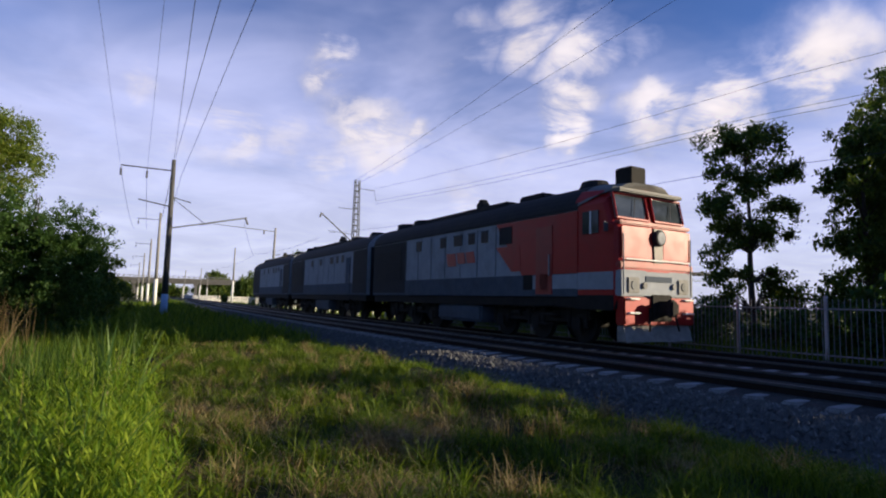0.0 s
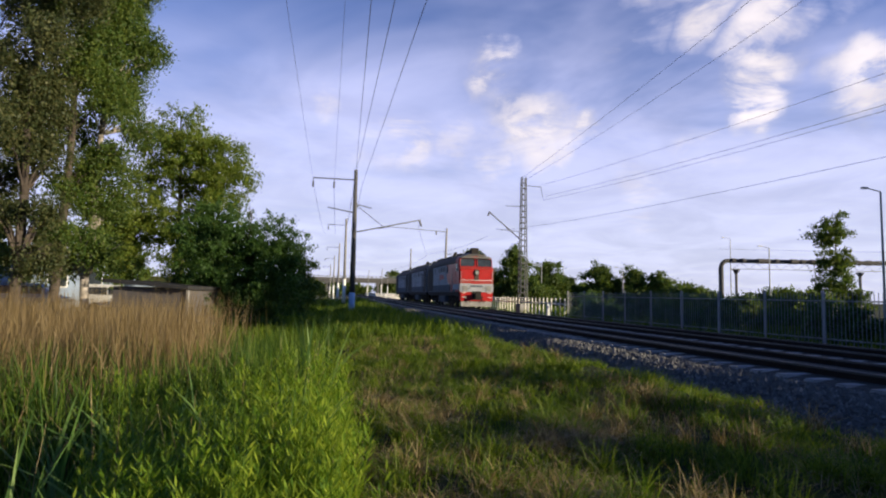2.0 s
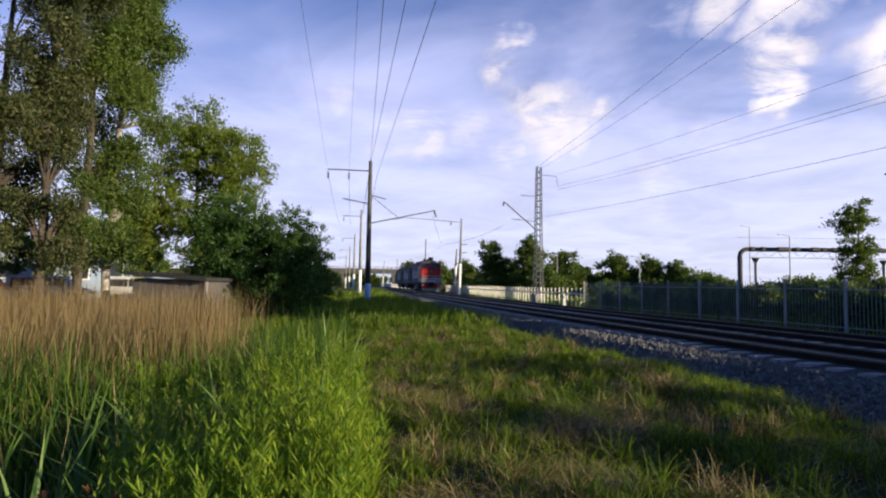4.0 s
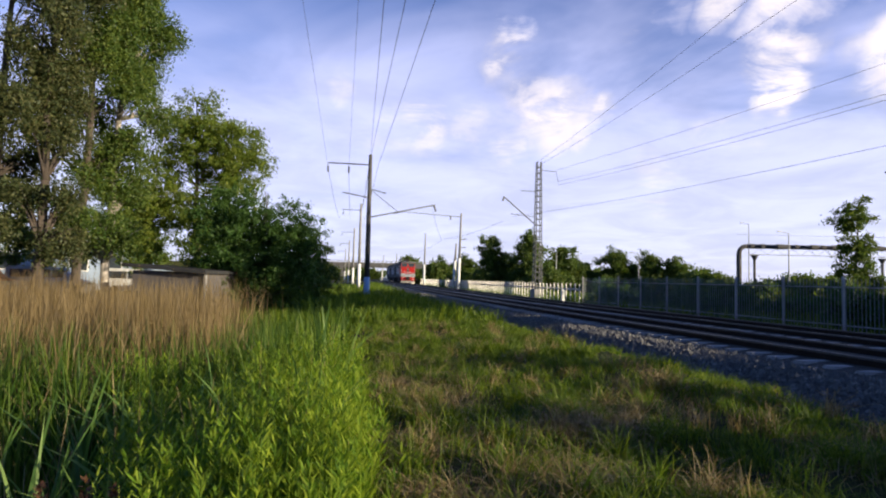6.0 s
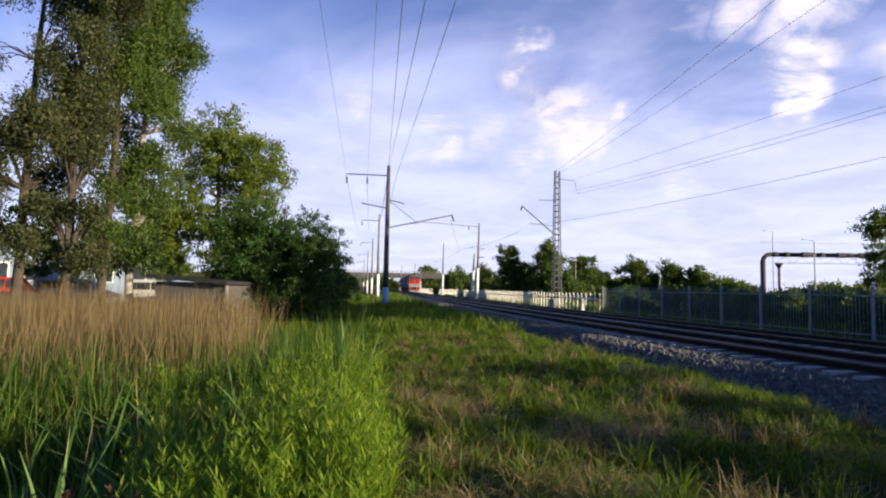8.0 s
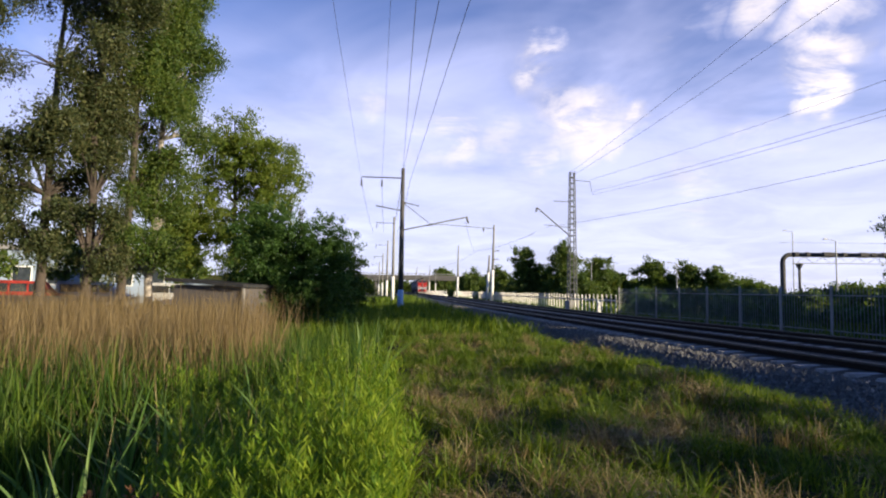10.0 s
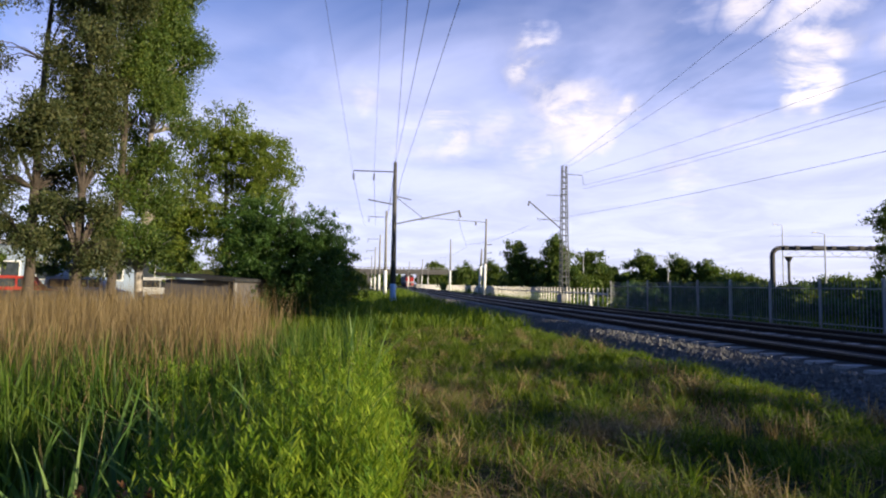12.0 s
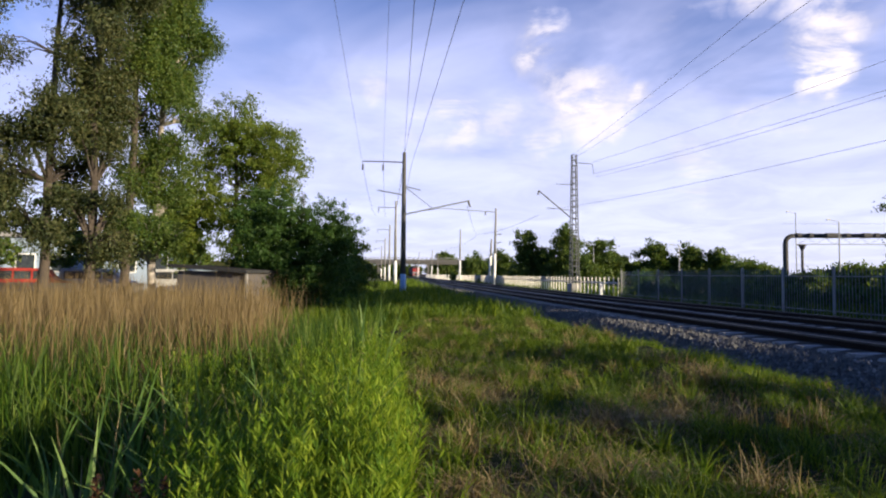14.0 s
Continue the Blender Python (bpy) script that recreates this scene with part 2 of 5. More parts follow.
L_BUSH = leafy("dark_willow_leaves", (0.018, 0.050, 0.010), (0.034, 0.080, 0.014), (0.07, 0.13, 0.022))
L_BRIGHT = leafy("sunny_leaves", (0.04, 0.085, 0.010), (0.09, 0.14, 0.016), (0.19, 0.22, 0.03))
L_REED = leafy("green_reed_blades", (0.010, 0.032, 0.003), (0.042, 0.095, 0.008), (0.14, 0.20, 0.022), 0.5, patch=1.1)
L_BROAD = leafy("pale_green_reed_leaves", (0.040, 0.090, 0.018), (0.085, 0.16, 0.035), (0.16, 0.24, 0.060), 0.45, patch=1.0)
L_WEED = leafy("lime_weed_leaves", (0.030, 0.080, 0.005), (0.12, 0.21, 0.013), (0.30, 0.37, 0.035), 0.5, patch=1.6)
L_TURF = leafy("short_grass_blades", (0.013, 0.038, 0.003), (0.072, 0.130, 0.008), (0.19, 0.24, 0.020), 0.5, patch=1.6)
L_DOCK = leafy("rusty_dock_seed", (0.03, 0.015, 0.008), (0.065, 0.030, 0.014), (0.11, 0.055, 0.024), 0.3)
L_DRY = leafy("dry_straw", (0.07, 0.050, 0.020), (0.16, 0.115, 0.050), (0.34, 0.27, 0.13), 0.3, patch=1.4)
L_BROWN = leafy("brown_reed_stalks", (0.075, 0.052, 0.022), (0.15, 0.105, 0.045), (0.24, 0.175, 0.08), 0.35, patch=0.5)


# ---- mesh helpers ----
def mesh_of(name, verts, faces, mats, slots=None, smooth=False):
    me = bpy.data.meshes.new(name)
    me.from_pydata(verts, [], faces)
    for m in mats:
        me.materials.append(m)
    if slots is not None:
        me.polygons.foreach_set("material_index", slots)
    if smooth:
        me.polygons.foreach_set("use_smooth", [True] * len(me.polygons))
    me.update()
    return me


def part(name, bm, material, parent=None, label="", m=None, smooth=False):
    """Links a bmesh as one mesh object under a thing or under a part."""
    me = bpy.data.meshes.new(name)
    if smooth:
        for f in bm.faces:
            f.smooth = True
    bm.to_mesh(me)
    bm.free()
    me.materials.append(material)
    ob = new(name, me)
    if parent is not None:
        ob.parent = parent
    if m is not None:
        ob.matrix_basis = m
    if label:
        ob["label"] = label
    return ob


def share(name, me, parent, m):
    ob = new(name, me)
    ob.parent = parent
    ob.matrix_basis = m
    return ob


def add_box(bm, x0, x1, y0, y1, z0, z1, bevel=0.0):
    r = bmesh.ops.create_cube(bm, size=1.0, matrix=Matrix.Translation(((x0 + x1) / 2, (y0 + y1) / 2, (z0 + z1) / 2)) @ Matrix.Diagonal((x1 - x0, y1 - y0, z1 - z0, 1)))
    if bevel:
        edges = list({e for v in r["verts"] for e in v.link_edges})
        bmesh.ops.bevel(bm, geom=edges, offset=bevel, segments=2, affect="EDGES")
    return r["verts"]


def box(x0, x1, y0, y1, z0, z1, bevel=0.0):
    bm = bmesh.new()
    add_box(bm, x0, x1, y0, y1, z0, z1, bevel)
    return bm


def add_rod(bm, a, b, r, r2=None, seg=8):
    a, b = Vector(a), Vector(b)
    d = b - a
    m = Matrix.Translation((a + b) / 2) @ d.to_track_quat("Z", "Y").to_matrix().to_4x4()
    bmesh.ops.create_cone(bm, cap_ends=True, segments=seg, radius1=r, radius2=r if r2 is None else r2, depth=d.length, matrix=m)


def rod(a, b, r, r2=None, seg=8):
    bm = bmesh.new()
    add_rod(bm, a, b, r, r2, seg)
    return bm


def add_prism(bm, outline, y0, y1):
    """An outline of (x, z) points, drawn out along y."""
    v0 = [bm.verts.new((x, y0, z)) for x, z in outline]
    v1 = [bm.verts.new((x, y1, z)) for x, z in outline]
    n = len(outline)
    for i in range(n):
        bm.faces.new((v0[i], v0[(i + 1) % n], v1[(i + 1) % n], v1[i]))
    bm.faces.new(v0[::-1])
    bm.faces.new(v1)
    bmesh.ops.recalc_face_normals(bm, faces=bm.faces)


def prism(outline, y0, y1):
    bm = bmesh.new()
    add_prism(bm, outline, y0, y1)
    return bm


def empty(name, m=None):
    ob = new(name)
    ob.empty_display_size = 0.3
    if m is not None:
        ob.matrix_world = m
    return ob


# ---- the line of the railway ----
TRACK_GAP = 3.4


def far_x(y):
    """Middle of the far track at the distance y."""
    return 13.2 - 0.032 * y - 2.3 * (1 - math.exp(-max(y, -12.0) / 20.0))


def far_slope(y):
    return -0.032 - (0.115 * math.exp(-y / 20.0) if y > -12.0 else 0.0)


def track_point(y, off=0.0, z=0.0):
    """A point beside the far track's middle; off is positive to the right."""
    s = far_slope(y)
    k = 1 / math.hypot(1, s)
    return Vector((far_x(y) + off * k, y - off * s * k, z))


def track_pose(y, off=0.0, z=0.0):
    return Matrix.Translation(track_point(y, off, z)) @ Matrix.Rotation(-math.atan(far_slope(y)), 4, "Z")


def ground_height(x, y):
    """Lie of the land: turf near the path, a ditch to the left, a bank under the tracks."""
    s = far_slope(y)
    off = (x - far_x(y)) / math.hypot(1, s) + TRACK_GAP      # from the near track's middle
    h = -0.32 + 0.05 * math.sin(x * 0.9 + 1.0) * math.sin(y * 0.55)
    h += 0.10 * math.exp(-((off + 4.9) / 1.2) ** 2)            # low turf ridge along the ballast
    if -8 < x < 12 and -1 < y < 24:
        h += 0.12 * noise.noise(Vector((x * 1.3, y * 1.1, 2.0))) + 0.05 * noise.noise(Vector((x * 3.7, y * 3.1, 7.0)))
    left = min(1.0, max(0.0, (-0.3 - x) / 1.6))
    h -= 0.35 * left * left * (3 - 2 * left)
    if -4.0 < off < 9.5:
        h = min(h, -0.55 + 0.25 * max(0, -off - 3.1))
    return h


# ---- ground, ballast, track ----
def build_ground():
    xs = sorted({round(v, 3) for v in [*np.linspace(-9, 20, 88), *np.linspace(-40, -9, 18), *np.linspace(20, 60, 20), -2500, -900, -300, -120, -70, 100, 200, 500, 1200, 2500]})
    ys = sorted({round(v, 3) for v in [*np.linspace(-2, 30, 90), *np.linspace(30, 110, 44), *np.linspace(-25, -2, 12), -900, -200, -60, 150, 200, 260, 320, 420, 600, 1000, 2000, 3000]})
    verts = [(x, y, ground_height(x, y)) for y in ys for x in xs]
    nx = len(xs)
    faces = [(j * nx + i, j * nx + i + 1, (j + 1) * nx + i + 1, (j + 1) * nx + i) for j in range(len(ys) - 1) for i in range(nx - 1)]
    ob = new("ground", mesh_of("ground", verts, faces, [M_SOIL], smooth=True))
    tagged(ob, "rough green and brown turf falling to a ditch", "ground", kind="structure")


def strip(name, profile, ys, mat):
    """A profile of (offset, height) swept along the railway."""
    verts, faces, n = [], [], len(profile)
    for y in ys:
        verts += [track_point(y, o, z) for o, z in profile]
    for j in range(len(ys) - 1):
        faces += [(j * n + i, j * n + i + 1, (j + 1) * n + i + 1, (j + 1) * n + i) for i in range(n - 1)]
    return mesh_of(name, verts, faces, [mat])


YS = [*np.linspace(-30, 60, 46), *np.linspace(64, 160, 25), *np.linspace(170, 420, 26), 600, 900]


def build_track():
    g = TRACK_GAP
    ob = new("ballast_bed", strip("ballast_bed", [(-g - 3.3, -0.62), (-g - 2.25, -0.25), (-g - 1.5, -0.22), (-g - 1.0, -0.16), (-g - 0.6, -0.13), (-g + 0.6, -0.13), (-g + 1.0, -0.16), (-g + 1.75, -0.20), (-1.0, -0.16), (-0.6, -0.13), (0.6, -0.13), (1.0, -0.16), (2.0, -0.20), (2.7, -0.24), (3.8, -0.62)], YS, M_GRAVEL))
    tagged(ob, "grey crushed stone ballast bed under two tracks", "ballast", kind="structure")
    head = [(-0.036, -0.04), (-0.036, -0.006), (-0.028, 0.0), (0.028, 0.0), (0.036, -0.006), (0.036, -0.04)]
    web = [(-0.075, -0.18), (-0.07, -0.165), (-0.012, -0.14), (-0.012, -0.05), (-0.036, -0.04), (0.036, -0.04), (0.012, -0.05), (0.012, -0.14), (0.07, -0.165), (0.075, -0.18)]
    for track, off in (("near", -g), ("far", 0.0)):
        thing = empty("railway_track")
        tagged(thing, "worn %s railway track of polished steel rails on concrete sleepers" % track, "track", "parallel tracks", "structure")
        for side in (-0.76, 0.76):
            rail = new("rail", strip("rail", [(o + off + side, z) for o, z in web], YS, M_RUST))
            rail.parent = thing
            top = new("rail_head", strip("rail_head", [(o + off + side, z) for o, z in head], YS, M_RAILTOP))
            top.parent = rail
        bm = bmesh.new()
        v = add_box(bm, -1.38, 1.38, -0.14, 0.14, -0.40, -0.145, 0.025)
        for q in bm.verts:
            if q.co.z > -0.2:
                q.co.y *= 0.78
                if abs(q.co.x) < 0.5:
                    q.co.z -= 0.03
        me = bpy.data.meshes.new("sleeper")
        bm.to_mesh(me)
        bm.free()
        me.materials.append(M_SLEEPER)
        y, k = -14.0, 0
        while k < 250:
            m = track_pose(y, off)
            m = m @ pose(random.uniform(-0.03, 0.03), 0, random.uniform(-0.012, 0.004), 0, 0, random.uniform(-0.6, 0.6))
            share("sleeper", me, thing, m)
            y += 0.545
            k += 1
    # loose stones along the shoulder and between the sleepers
    rng = np.random.default_rng(5)
    ico = [(0, 0, 1), (0.9, 0, 0.1), (0.1, 0.85, 0), (-0.8, 0.1, 0.1), (0, -0.9, -0.1), (0, 0, -0.7)]
    tri = [(0, 1, 2), (0, 2, 3), (0, 3, 4), (0, 4, 1), (5, 2, 1), (5, 3, 2), (5, 4, 3), (5, 1, 4)]
    V, F = [], []
    base = np.array(ico)
    for k in range(26000):
        y = 4 + 46 * rng.random() ** 1.6
        off = -g - 1.2 - 2.3 * rng.random() ** 0.8 if rng.random() < 0.75 else -g + rng.uniform(-1.3, 5.5)
        d = -g - off
        z = -0.215 if d < 1.7 else (-0.19 - (d - 1.7) * 0.09 if d < 2.25 else -0.24 - (d - 2.25) * 0.36)
        p = track_point(y, off, z - 0.01)
        r = rng.uniform(0.03, 0.07) if 1.4 < d < 2.7 else rng.uniform(0.025, 0.055)
        q = base * r * rng.uniform(0.7, 1.3, (6, 1)) * rng.uniform(0.6, 1.2, 3)
        a = rng.uniform(0, 6.28)
        c, s_ = math.cos(a), math.sin(a)
        n = len(V)
        V += [(p.x + u * c - v * s_, p.y + u * s_ + v * c, p.z + w) for u, v, w in q]
        F += [(n + i, n + j, n + l) for i, j, l in tri]
    ob = new("loose_stones", mesh_of("loose_stones", V, F, [M_STONE]))
    tagged(ob, "loose pale grey stones along the ballast shoulder", "stones", kind="stuff")


# ---- lines and posts ----
def wire(name, points, r=0.012, sag=0.0, parent=None, label=""):
    cu = bpy.data.curves.new(name, "CURVE")
    cu.dimensions, cu.bevel_depth, cu.bevel_resolution = "3D", r, 1
    sp = cu.splines.new("POLY")
    pts = []
    for a, b in zip(points, points[1:]):
        a, b = Vector(a), Vector(b)
        for i in range(13):
            t = i / 12
            p = a.lerp(b, t)
            p.z -= sag * 4 * t * (1 - t)
            pts.append(p)
    sp.points.add(len(pts) - 1)
    for q, p in zip(sp.points, pts):
        q.co = (*p, 1)
    cu.materials.append(M_WIRE)
    ob = new(name, cu)
    if parent is not None:
        ob.parent = parent
    else:
        tagged(ob, label or "thin dark overhead wire strung between line masts", "wire", "overhead wires")
    return ob


def line_pole(x, y, h=10.4, base=-0.3, foot=M_WHITE, arm=1, foot_h=1.5, lean=0.0, seed=0, upper=M_CONC):
    """A round concrete line pole with a painted foot and its bracket arms."""
    p = empty("line_pole", pose(x, y, base, 0, lean, 0))
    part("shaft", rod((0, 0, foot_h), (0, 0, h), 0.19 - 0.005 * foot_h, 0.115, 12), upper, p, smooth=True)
    part("painted_foot", rod((0, 0, -0.1), (0, 0, foot_h), 0.205, 0.195, 12), foot, p, "foot painted with pale limewash", smooth=True)
    if arm:
        s = arm
        a = part("bracket_arm", rod((0, 0, 5.45), (4.4 * s, 0, 6.45), 0.045), M_STEEL, p)
        part("tie_rod", rod((0, 0, 7.35), (1.9 * s, 0, 5.9), 0.02), M_DKSTEEL, p)
        part("insulator", rod((4.3 * s, 0, 6.42), (4.45 * s, 0, 6.02), 0.06), M_DKSTEEL, a)
    return p


def side_arm(p, z, length, drops=()):
    a = part("cross_arm", rod((0, 0, z), (length, 0, z + 0.02), 0.04), M_DKSTEEL, p)
    for d in drops:
        bm = bmesh.new()
        add_rod(bm, (d, 0, z), (d, 0, z - 0.2), 0.015)
        for k in range(3):
            add_rod(bm, (d, 0, z - 0.2 - 0.14 * k), (d, 0, z - 0.31 - 0.14 * k), 0.075, 0.05, 10)
        part("hanging_insulator", bm, M_DKSTEEL, a)
    return a


def lattice_mast(x, y, h=11.3, base=-0.1):
    """A square steel lattice mast on a dark concrete block, with a raised bracket."""
    p = empty("lattice_mast", pose(x, y, base, 0, 0, 6))
    part("concrete_base", box(-0.42, 0.42, -0.42, 0.42, -0.5, 0.55, 0.04), M_CONC, p)
    w0, w1 = 0.30, 0.17
    for sx in (-1, 1):
        for sy in (-1, 1):
            part("leg", rod((sx * w0, sy * w0, 0.5), (sx * w1, sy * w1, h), 0.045, None, 5), M_MAST, p)
    n = 22
    for i in range(n):
        z0, z1 = 0.5 + (h - 0.5) * i / n, 0.5 + (h - 0.5) * (i + 1) / n
        a, b = w0 + (w1 - w0) * i / n, w0 + (w1 - w0) * (i + 1) / n
        bm = bmesh.new()
        for sy in (-1, 1):
            add_box(bm, -a, a, sy * a - 0.02, sy * a + 0.02, z0 - 0.03, z0 + 0.03)
        for sx in (-1, 1):
            add_rod(bm, (sx * a, -a, z0), (sx * b, b, z1), 0.02, None, 5)
            add_box(bm, sx * a - 0.02, sx * a + 0.02, -a, a, z0 - 0.03, z0 + 0.03)
        part("lattice_bracing", bm, M_MAST, p)
    arm = part("raised_bracket", rod((-0.2, 0, 5.9), (-3.05, 0, 8.15), 0.05), M_DKSTEEL, p)
    part("insulator", rod((-3.05, 0, 8.15), (-3.15, 0, 7.8), 0.07), M_DKSTEEL, arm)
    part("upper_tie", rod((-0.2, 0, 8.75), (-1.6, 0, 8.75), 0.025), M_DKSTEEL, p)
    part("lower_tie", rod((-0.2, 0, 6.6), (-2.4, 0, 6.75), 0.025), M_DKSTEEL, p)
    top = part("top_bracket", rod((0.15, 0, h - 0.7), (1.6, 0, h - 0.75), 0.03), M_MAST, p)
    part("bracket_drop", rod((1.6, 0, h - 0.75), (1.75, 0, h - 1.6), 0.02), M_MAST, top)
    tagged(p, "grey steel lattice mast with a raised bracket arm", "mast")
    return p


LP = (-0.35, 37.5)
RP = (13.7, 46.0)


def build_lines():
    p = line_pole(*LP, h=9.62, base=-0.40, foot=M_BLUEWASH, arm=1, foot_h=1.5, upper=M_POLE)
    side_arm(p, 8.95, -2.75, (-2.75, -1.4))
    part("lower_arm", rod((0, 0, 6.75), (-1.75, 0, 7.05), 0.035), M_DKSTEEL, p)
    part("short_strut", rod((0, 0, 7.35), (1.1, 0, 7.1), 0.03), M_DKSTEEL, p)
    tagged(p, "grey concrete line pole with a pale blue limewashed foot", "line pole", "line poles")
    lattice_mast(*RP)
    for x, y, h, lean, arm in ((-1.6, 69, 10.3, 0.0, 0), (-3.4, 100, 10.0, 0.4, 0), (-5.6, 135, 10.0, 0, 0), (-8.2, 172, 9.8, 0.3, 0),
                               (11.3, 74, 10.2, 1.2, 0), (12.1, 84, 6.8, 2.5, 0), (10.2, 112, 10.4, 0.5, 0), (7.8, 190, 9.6, 1.0, 0), (3.4, 205, 9.6, 3.0, 0), (12, 230, 9.6, 0.0, 0)):
        q = line_pole(x, y, h, -0.3, M_WHITE, arm, 4.2 if x > 0 else 3.0, lean)
        if y == 74:
            part("long_arm", rod((0, 0, h - 0.5), (-7.4, 0, h - 0.25), 0.05), M_STEEL, q)
            part("arm_tie", rod((-7.4, 0, h - 0.25), (-9.0, 0, h - 0.6), 0.03), M_DKSTEEL, q)
            part("insulator", rod((-1.4, 0, h - 0.5), (-1.4, 0, h - 0.95), 0.09), M_DKSTEEL, q)
            for k in range(4):
                part("bracket", rod((0, 0, 3.4 + 1.1 * k), (0.8, 0, 3.5 + 1.1 * k), 0.05), M_DKSTEEL, q)
        if x < 0:
            side_arm(q, h - 0.8, -2.2, (-2.1,))
        tagged(q, "pale concrete line pole with a whitewashed lower shaft", "line pole", "line poles")
    # wires over the path, from the near pole back over the camera
    lx, ly = LP
    for (dx, z), (x1, y1, z1) in (((0.05, 9.3), (0.68, 15.0, 8.7)), ((0.45, 8.3), (1.5, 14.8, 8.75)), ((0.0, 9.3), (0.1, 15.0, 8.8)),
                                  ((-1.4, 8.3), (-0.6, 15.0, 8.4)), ((-2.75, 8.3), (-2.0, 15.0, 8.1))):
        a = Vector((lx + dx, ly, z))
        b = Vector((x1, y1, z1))
        end = a + (b - a) * 2.4
        end.z = z + 0.2
        wire("overhead_wire", [a, (b.x, b.y, b.z), end], 0.010 if dx > -1 else 0.005, 0.0)
        far = Vector((-1.6 + dx * 0.9, 69, z - 0.2))
        wire("overhead_wire", [a, far], 0.012, 0.5)
    rx, ry = RP
    for a, b in (((rx - 0.2, ry, 11.1), (16.6, 14, 14.6)), ((rx + 0.2, ry, 11.0), (18.6, 13.8, 14.2)), ((rx + 1.7, ry, 9.6), (21.5, 15, 9.1)),
                 ((rx + 1.7, ry, 9.3), (21.0, 15, 8.7)), ((rx - 2.2, ry, 6.5), (17.5, 15, 6.0)), ((rx + 1.6, ry, 10.6), (23.0, 15, 11.0))):
        a, b = Vector(a), Vector(b)
        wire("overhead_wire", [a, b, b + (b - a) * 1.2], 0.009, 0.25)
    wire("overhead_wire", [(4.3, 41.5, 6.2), (9.0, 74, 6.2), (8.0, 112, 6.2)], 0.012, 0.3)
    wire("overhead_wire", [(11.2, 48.5, 6.3), (9.2, 74, 6.4)], 0.012, 0.3)


# ---- fence ----
FENCE_OFF = 4.0


def build_fence():
    bm = box(-0.042, 0.042, -0.042, 0.042, 0, 1.95, 0.012)
    post_me = bpy.data.meshes.new("post")
    bm.to_mesh(post_me)
    bm.free()
    post_me.materials.append(M_FENCEPOST)
    bm = bmesh.new()
    add_prism(bm, [(-0.008, 0.12), (0.008, 0.12), (0.008, 1.82), (0.0, 1.87), (-0.008, 1.82)], -0.008, 0.008)
    slat_me = bpy.data.meshes.new("slat")
    bm.to_mesh(slat_me)
    bm.free()
    slat_me.materials.append(M_FENCE)
    bm = bmesh.new()
    add_prism(bm, [(-0.09, 0.0), (0.09, 0.0), (0.09, 1.2), (0.04, 1.3), (-0.04, 1.3), (-0.09, 1.2)], -0.03, 0.03)
    pick_me = bpy.data.meshes.new("picket")
    bm.to_mesh(pick_me)
    bm.free()
    pick_me.materials.append(M_PALECONC)
    near = empty("steel_fence")
    tagged(near, "grey steel bar fence on pale posts beside the railway", "fence")
    y, k = -8.5, 0
    marks = []
    while y < 38:
        marks.append(y)
        share("post", post_me, near, track_pose(y, FENCE_OFF, -0.45))
        y += 2.5
    slats = []
    yy = -8.0
    while yy < 36.4:
        slats.append(yy)
        yy += 0.14
    near_slats = slats[-295:]
    for q in near_slats:
        share("slat", slat_me, near, track_pose(q, FENCE_OFF - 0.05, -0.45))
    bm = bmesh.new()
    for q in slats:
        if q in near_slats:
            continue
        m = track_pose(q, FENCE_OFF - 0.05, -0.45)
        add_prism_fast(bm, [(-0.011, 0.12), (0.011, 0.12), (0.0, 1.87)], -0.008, 0.008, m)
    ob = part("far_slats", bm, M_FENCE, near)
    ob["kind"] = "stuff"
    for z in (0.35, 1.6):
        bar = new("crossbar", strip("crossbar", [(FENCE_OFF - 0.02, z - 0.47), (FENCE_OFF - 0.02, z - 0.43), (FENCE_OFF + 0.02, z - 0.43), (FENCE_OFF + 0.02, z - 0.47), (FENCE_OFF - 0.02, z - 0.47)], [float(v) for v in np.linspace(-8.4, 36.4, 50)], M_STEEL))
        bar.parent = near
    far = empty("picket_fence")
    tagged(far, "sunlit pale concrete picket fence beside the railway", "fence")
    y = 37.0
    while y < 235:
        share("picket", pick_me, far, track_pose(y, FENCE_OFF, -0.3) @ pose(0, 0, random.uniform(-0.03, 0.03), 0, 0, 55))
        y += 0.8 if y < 90 else 1.1
    bar = new("rail", strip("rail", [(FENCE_OFF + 0.06, 0.55), (FENCE_OFF + 0.06, 0.67), (FENCE_OFF + 0.12, 0.67), (FENCE_OFF + 0.12, 0.55), (FENCE_OFF + 0.06, 0.55)], [float(v) for v in np.linspace(37, 235, 90)], M_PALECONC))
    bar.parent = far
    wall = new("concrete_wall", strip("concrete_wall", [(FENCE_OFF, -0.5), (FENCE_OFF, 1.1), (FENCE_OFF + 0.15, 1.1), (FENCE_OFF + 0.15, -0.5)], [float(v) for v in np.linspace(236, 330, 24)], M_PALECONC))
    tagged(wall, "pale concrete boundary wall running beside the railway", "wall", kind="structure")
    # marker post
    mk = empty("marker_post", track_pose(37.5, 3.0, -0.35))
    part("post", box(-0.13, 0.13, -0.09, 0.09, 0, 0.95, 0.05), M_WHITE, mk)
    part("foot", box(-0.17, 0.17, -0.13, 0.13, -0.2, 0.06, 0.02), M_CONC, mk)
    tagged(mk, "short white concrete marker post beside the track", "marker post")


